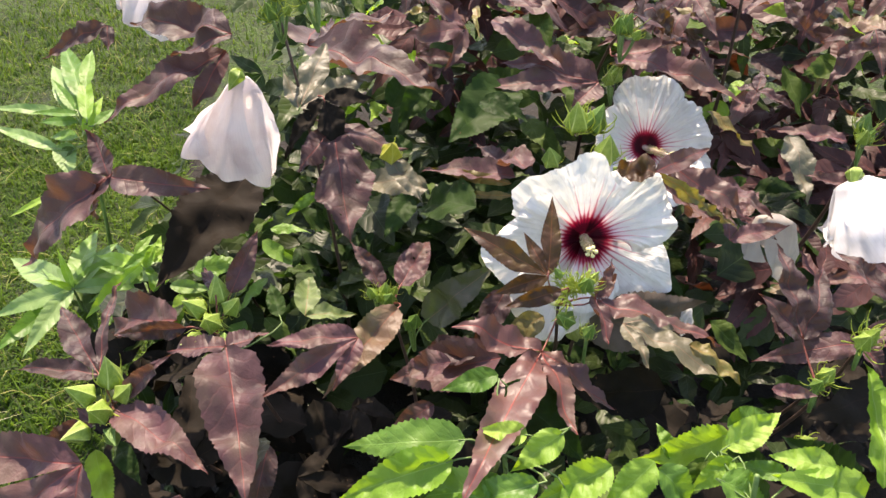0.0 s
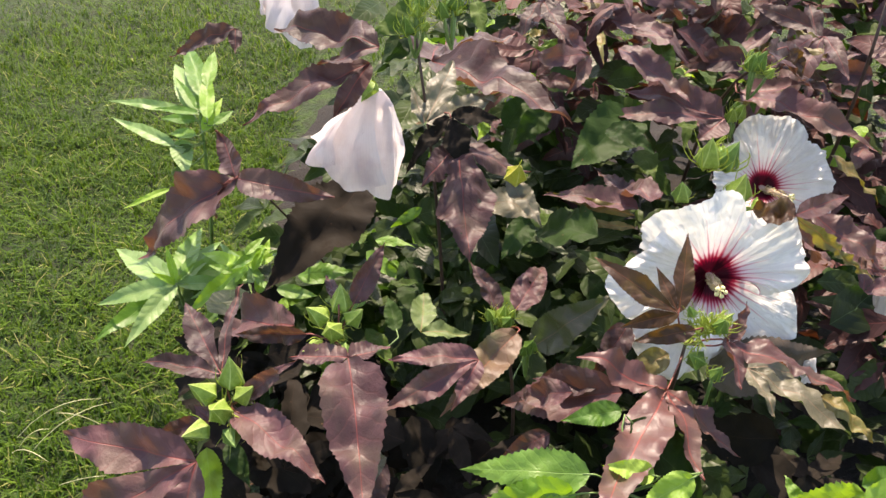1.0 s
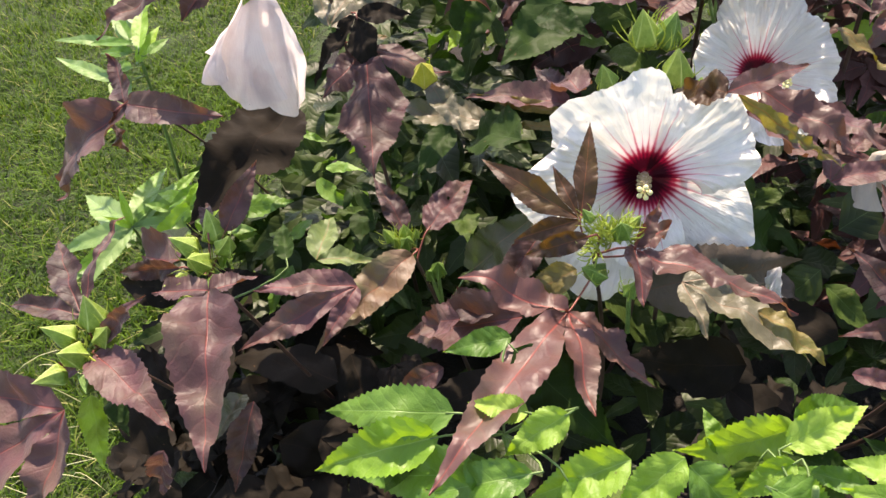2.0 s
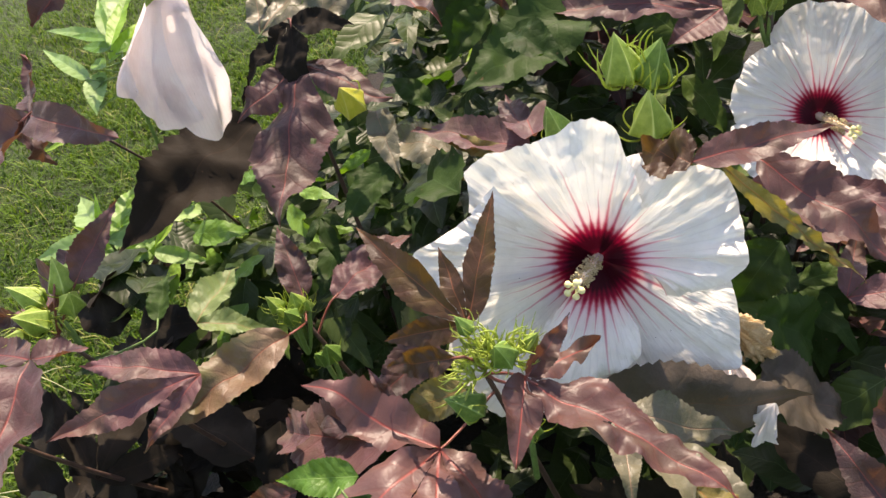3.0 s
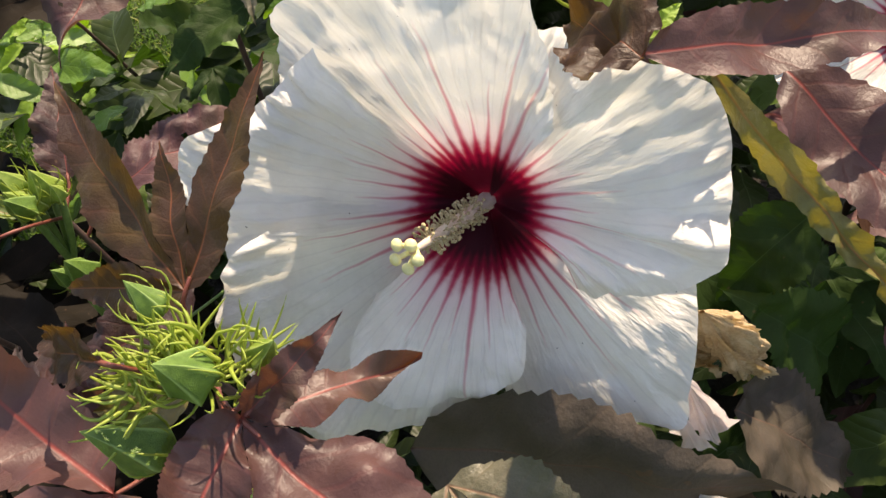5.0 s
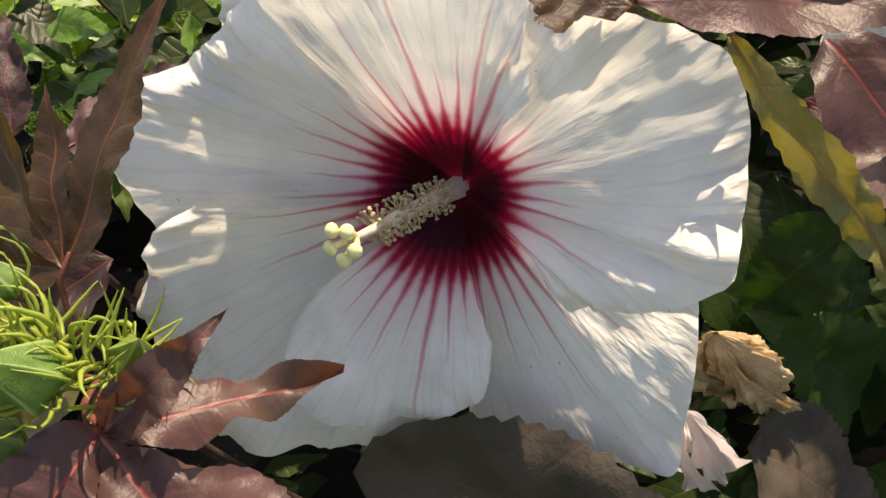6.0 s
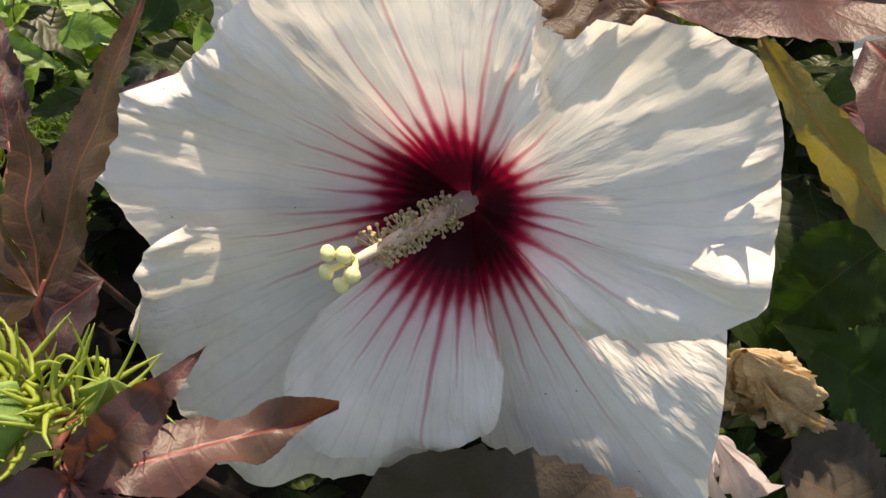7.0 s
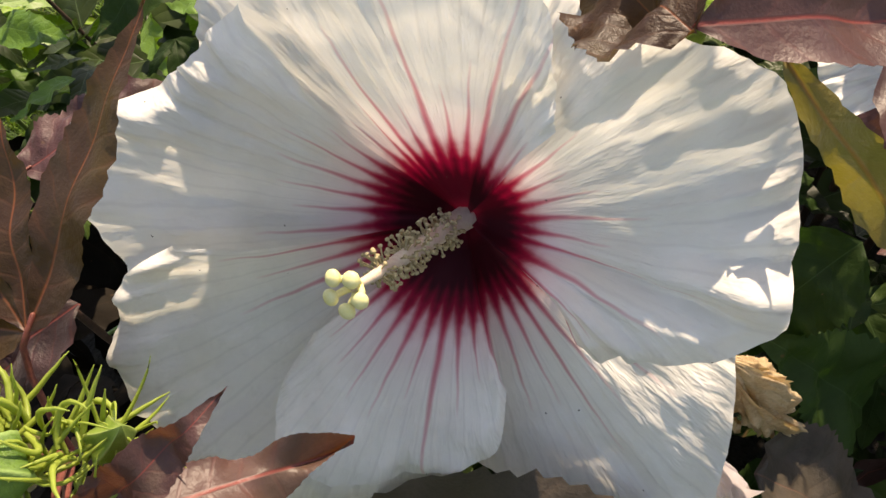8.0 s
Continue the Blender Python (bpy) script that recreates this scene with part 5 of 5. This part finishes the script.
leaf(tall_weed, LEAF_GREEN, (-0.568, 1.140, 0.520), (-0.628, 1.169, 0.510), ((0, 1, 0.150),), fold=.3, ruffle=.015, droop=.12, teeth=.06)
leaf(tall_weed, FRESH, (-0.553, 1.137, 0.530), (-0.540, 1.206, 0.560), ((0, 1, 0.140),), fold=.3, ruffle=.015, droop=.12, teeth=.06)
leaf(tall_weed, FRESH, (-0.545, 1.139, 0.550), (-0.577, 1.258, 0.590), ((0, 1, 0.090),), fold=.3, ruffle=.015, droop=.12, teeth=.06)
leaf(tall_weed, MID, (-0.576, 1.137, 0.500), (-0.634, 1.136, 0.480), ((0, 1, 0.140),), fold=.3, ruffle=.015, droop=.12, teeth=.06)
leaf(tall_weed, LEAF_GREEN, (-0.537, 1.146, 0.540), (-0.515, 1.179, 0.550), ((0, 1, 0.200),), fold=.3, ruffle=.015, droop=.12, teeth=.06)
leaf(tall_weed, MID, (-0.583, 1.127, 0.470), (-0.624, 1.129, 0.450), ((0, 1, 0.160),), fold=.3, ruffle=.015, droop=.12, teeth=.06)
leaf(tall_weed, LEAF_GREEN, (-0.564, 1.159, 0.550), (-0.648, 1.174, 0.550), ((0, 1, 0.080),), fold=.3, ruffle=.015, droop=.12, teeth=.06)
# leaves of the low weed
leaf(low_weed, FRESH, (-0.470, 1.030, 0.310), (-0.385, 1.030, 0.300), ((0, 1, 0.11),), ruffle=.03)
leaf(low_weed, WEED, (-0.470, 1.030, 0.314), (-0.546, 1.099, 0.350), ((0, 1, 0.11),), ruffle=.03)
leaf(low_weed, WEED, (-0.470, 1.030, 0.318), (-0.460, 0.910, 0.333), ((0, 1, 0.11),), ruffle=.03)
leaf(low_weed, FRESH, (-0.470, 1.030, 0.322), (-0.413, 1.104, 0.317), ((0, 1, 0.11),), ruffle=.03)
leaf(low_weed, WEED, (-0.470, 1.030, 0.326), (-0.580, 1.011, 0.300), ((0, 1, 0.11),), ruffle=.03)
leaf(low_weed, WEED, (-0.470, 1.030, 0.330), (-0.398, 0.984, 0.350), ((0, 1, 0.11),), ruffle=.03)
leaf(low_weed, FRESH, (-0.470, 1.030, 0.334), (-0.497, 1.129, 0.333), ((0, 1, 0.11),), ruffle=.03)
leaf(low_weed, WEED, (-0.470, 1.030, 0.338), (-0.525, 0.923, 0.317), ((0, 1, 0.11),), ruffle=.03)
leaf(low_weed, WEED, (-0.470, 1.030, 0.342), (-0.382, 1.062, 0.300), ((0, 1, 0.11),), ruffle=.03)
leaf(low_weed, FRESH, (-0.470, 1.030, 0.346), (-0.573, 1.072, 0.350), ((0, 1, 0.11),), ruffle=.03)
leaf(low_weed, WEED, (-0.470, 1.030, 0.350), (-0.434, 0.953, 0.333), ((0, 1, 0.11),), ruffle=.03)
leaf(low_weed, WEED, (-0.470, 1.030, 0.354), (-0.439, 1.128, 0.317), ((0, 1, 0.11),), ruffle=.03)
leaf(low_weed, FRESH, (-0.470, 1.030, 0.358), (-0.574, 0.970, 0.300), ((0, 1, 0.11),), ruffle=.03)
# leaves of the sprig between shrub and lawn
leaf(low_weed, FRESH, (-0.435, 0.954, 0.365), (-0.432, 0.998, 0.399), ((0, 1, 0.17),), ruffle=.03)
leaf(low_weed, LEAF_GREEN, (-0.425, 1.000, 0.411), (-0.480, 0.963, 0.409), ((0, 1, 0.17),), ruffle=.03)
leaf(low_weed, FRESH, (-0.416, 0.990, 0.412), (-0.455, 0.964, 0.411), ((0, 1, 0.17),), ruffle=.03)
leaf(low_weed, WEED, (-0.463, 1.001, 0.403), (-0.443, 0.979, 0.376), ((0, 1, 0.17),), ruffle=.03)
leaf(low_weed, FRESH, (-0.432, 0.988, 0.404), (-0.429, 1.017, 0.426), ((0, 1, 0.17),), ruffle=.03)
leaf(low_weed, LEAF_GREEN, (-0.449, 0.962, 0.434), (-0.429, 0.994, 0.449), ((0, 1, 0.17),), ruffle=.03)
leaf(low_weed, FRESH, (-0.394, 0.948, 0.367), (-0.394, 0.905, 0.333), ((0, 1, 0.17),), ruffle=.03)
leaf(low_weed, WEED, (-0.460, 0.998, 0.385), (-0.414, 1.036, 0.392), ((0, 1, 0.17),), ruffle=.03)
leaf(low_weed, FRESH, (-0.389, 0.964, 0.418), (-0.407, 0.933, 0.403), ((0, 1, 0.17),), ruffle=.03)
leaf(low_weed, LEAF_GREEN, (-0.471, 0.957, 0.401), (-0.505, 0.956, 0.417), ((0, 1, 0.17),), ruffle=.03)
leaf(low_weed, FRESH, (-0.438, 0.956, 0.410), (-0.429, 0.992, 0.434), ((0, 1, 0.17),), ruffle=.03)
leaf(low_weed, WEED, (-0.396, 0.924, 0.404), (-0.338, 0.939, 0.386), ((0, 1, 0.17),), ruffle=.03)

# stems
for foot, top in (((-0.30, 0.85, 0), (-0.352, 0.600, 0.53)), ((-0.22, 0.88, 0), (-0.251, 0.675, 0.56)), ((-0.05, 0.92, 0), (-0.066, 0.755, 0.53)),
                  ((0.10, 0.90, 0), (0.125, 0.68, 0.60)), ((0.18, 1.00, 0), (0.185, 0.90, 0.65)), ((-0.16, 1.05, 0), (-0.205, 1.02, 0.77)),
                  ((0.12, 1.0, 0), (0.168, 0.83, 0.57)), ((0.32, 0.9, 0), (0.374, 0.575, 0.59)), ((0.42, 0.9, 0), (0.418, 0.60, 0.62)), 
                  ((0.3, 0.8, 0), (0.352, 0.53, 0.54))):
    stem(shrub, foot, top, thick=0.0036)
stem(shrub, (-0.24, 1.02, 0), (-0.415, 0.895, 0.625), sag=(0.0, 0.08, 0.0), thick=0.0026)
for foot, top in (((0.25, 1.3, 0), (0.262, 1.18, 0.59)), ((0.5, 1.2, 0), (0.554, 0.96, 0.62)), ((0.42, 1.35, 0), (0.47, 1.30, 0.74)), ((0.3, 1.35, 0), (0.305, 1.17, 0.50))):
    stem(back_shrub, foot, top, thick=0.0048)
stem(back_shrub, (0.26, 1.40, 0), (0.255, 1.14, 0.70), sag=(0, 0.10, 0.05), thick=0.0045)
stem(low_weed, (-0.48, 1.05, 0), (-0.47, 1.03, 0.36), thick=0.004, material=STEM_GREEN)
stem(weed, (-0.66, 1.12, 0), (-0.600, 1.032, 0.300), thick=0.004, material=STEM_GREEN)
stem(tall_weed, (-0.66, 1.25, 0), (-0.567, 1.170, 0.550), thick=0.0045, material=STEM_GREEN)
for foot, top in (((0.20, 0.60, 0), (0.21, 0.53, 0.50)), ((0.05, 0.60, 0), (0.06, 0.52, 0.55)), ((0.30, 0.56, 0), (0.28, 0.46, 0.60))):
    stem(perennial, foot, top, thick=0.005, material=STEM_GREEN)


petioles(0.075)

# inner foliage
def foliage(name, label, plant, material, count, seed, box, sizes, shapes, up=0.6, keep=None):
    """Many leaves scattered in a box, joined into one mesh."""
    rng = random.Random(seed)
    kinds = [blade(s, rows=8, cols=2, seed=seed + k, fold=0.2, droop=0.25, ruffle=0.05) for k, s in enumerate(shapes * 2)]
    verts, faces, uvs = [], [], []
    made = 0
    while made < count:
        p = Vector([rng.uniform(a, b) for a, b in box])
        made += 1
        if keep and not keep(p):
            continue
        v, f, t = kinds[rng.randrange(len(kinds))]
        w = rng.uniform(0, 2 * math.pi)
        way = Vector((math.cos(w), math.sin(w), rng.uniform(-0.7, 0.5)))
        m, _ = frame_of(p, p + way, rng.uniform(-35, 35), (0.1, -0.35, 0.9))
        s = rng.uniform(*sizes)
        at = len(verts)
        verts += [m @ (Vector(q) * s) for q in v]
        faces += [tuple(i + at for i in q) for q in f]
        uvs += t
    return tagged(link(name, from_arrays(name, verts, faces, uvs), material, plant, label), kind="stuff")


def scatter(plant, material, count, seed, box, sizes, lobes, keep=None, label=""):
    """Leaves of their own, sharing a few meshes."""
    rng = random.Random(seed)
    kinds = [from_arrays("leaf", *blade(s, rows=16, cols=3, seed=seed + k, fold=0.2, droop=0.3, ruffle=0.06)) for k, s in enumerate(lobes * 2)]
    for mesh in kinds:
        mesh.materials.append(material)
    for k in range(count):
        p = Vector([rng.uniform(a, b) for a, b in box])
        w = rng.uniform(0, 2 * math.pi)
        way = Vector((math.cos(w), math.sin(w), rng.uniform(-0.6, 0.4)))
        m, _ = frame_of(p, p + way, rng.uniform(-35, 35), (0.1, -0.45, 0.85))
        s = rng.uniform(*sizes)
        mesh = kinds[rng.randrange(len(kinds))]
        if keep and not keep(p):
            continue
        ob = new("leaf", mesh)
        ob.parent = plant
        ob.matrix_local = m @ Matrix.Diagonal((s, s, s, 1))
        tagged(ob, label)


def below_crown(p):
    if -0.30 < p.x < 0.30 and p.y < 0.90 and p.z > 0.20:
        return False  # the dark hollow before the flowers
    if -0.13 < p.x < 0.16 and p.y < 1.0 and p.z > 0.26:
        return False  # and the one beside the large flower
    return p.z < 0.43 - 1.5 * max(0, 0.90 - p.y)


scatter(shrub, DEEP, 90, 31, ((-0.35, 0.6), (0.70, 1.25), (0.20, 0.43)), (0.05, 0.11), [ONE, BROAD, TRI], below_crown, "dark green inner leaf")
# leaves of the hollows and flank: their dark colour stands in for shade
scatter(shrub, SHADED_COPPER, 40, 37, ((-0.42, 0.12), (0.52, 0.80), (0.14, 0.32)), (0.09, 0.16), [ONE, TRI, BROAD], None, "copper leaf low in the shrub, shade put into its colour")
scatter(shrub, SHADED_COPPER, 44, 40, ((-0.52, -0.26), (0.62, 0.98), (0.12, 0.36)), (0.09, 0.16), [ONE, TRI, BROAD], None, "copper leaf on the flank of the shrub, shade put into its colour")
scatter(shrub, SHADED_COPPER, 26, 38, ((0.26, 0.60), (0.56, 0.82), (0.24, 0.42)), (0.09, 0.15), [ONE, TRI, BROAD], None, "copper leaf low in the shrub, shade put into its colour")
scatter(shrub, MID, 40, 32, ((-0.40, 0.5), (0.75, 1.25), (0.22, 0.45)), (0.04, 0.09), [ONE, NARROW, BROAD], below_crown, "mid-green inner leaf")
scatter(low_weed, LEAF_GREEN, 18, 39, ((-0.46, -0.16), (0.92, 1.16), (0.28, 0.42)), (0.05, 0.09), [ONE, NARROW], None, "fresh green leaf of the low weed")
scatter(back_shrub, PURPLE, 120, 33, ((-0.05, 1.1), (1.22, 1.75), (0.50, 0.76)), (0.08, 0.15), [ONE, TRI, NARROW], None, "copper leaf of the shrub behind")
scatter(back_shrub, MID, 80, 34, ((-0.3, 1.0), (1.2, 1.8), (0.40, 0.70)), (0.05, 0.11), [ONE, BROAD], None, "mid-green leaf of the shrub behind")
scatter(back_shrub, OLIVE, 34, 35, ((-0.2, 1.0), (1.15, 1.7), (0.52, 0.74)), (0.05, 0.11), [NARROW, LANCE], None, "yellowing olive leaf of the shrub behind")
scatter(back_shrub, FRESH, 26, 36, ((-0.3, 1.0), (1.15, 1.7), (0.40, 0.68)), (0.04, 0.08), [ONE, BROAD], None, "young bright green leaf of the shrub behind")
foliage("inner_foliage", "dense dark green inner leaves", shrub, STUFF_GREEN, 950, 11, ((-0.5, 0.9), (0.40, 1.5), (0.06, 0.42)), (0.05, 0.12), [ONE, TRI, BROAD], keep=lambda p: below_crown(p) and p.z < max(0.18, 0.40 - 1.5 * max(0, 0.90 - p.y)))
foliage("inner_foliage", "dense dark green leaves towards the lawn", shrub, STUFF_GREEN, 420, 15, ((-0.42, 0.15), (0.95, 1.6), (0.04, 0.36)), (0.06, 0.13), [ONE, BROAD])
foliage("inner_foliage", "copper leaves low in the shrub", shrub, STUFF_PURPLE, 130, 12, ((0.30, 0.9), (0.92, 1.5), (0.2, 0.46)), (0.08, 0.15), [ONE, TRI], keep=below_crown)
foliage("inner_foliage", "copper leaves of the shrub behind", back_shrub, STUFF_PURPLE, 300, 13, ((-0.1, 1.4), (1.3, 2.0), (0.3, 0.72)), (0.08, 0.15), [ONE, TRI])
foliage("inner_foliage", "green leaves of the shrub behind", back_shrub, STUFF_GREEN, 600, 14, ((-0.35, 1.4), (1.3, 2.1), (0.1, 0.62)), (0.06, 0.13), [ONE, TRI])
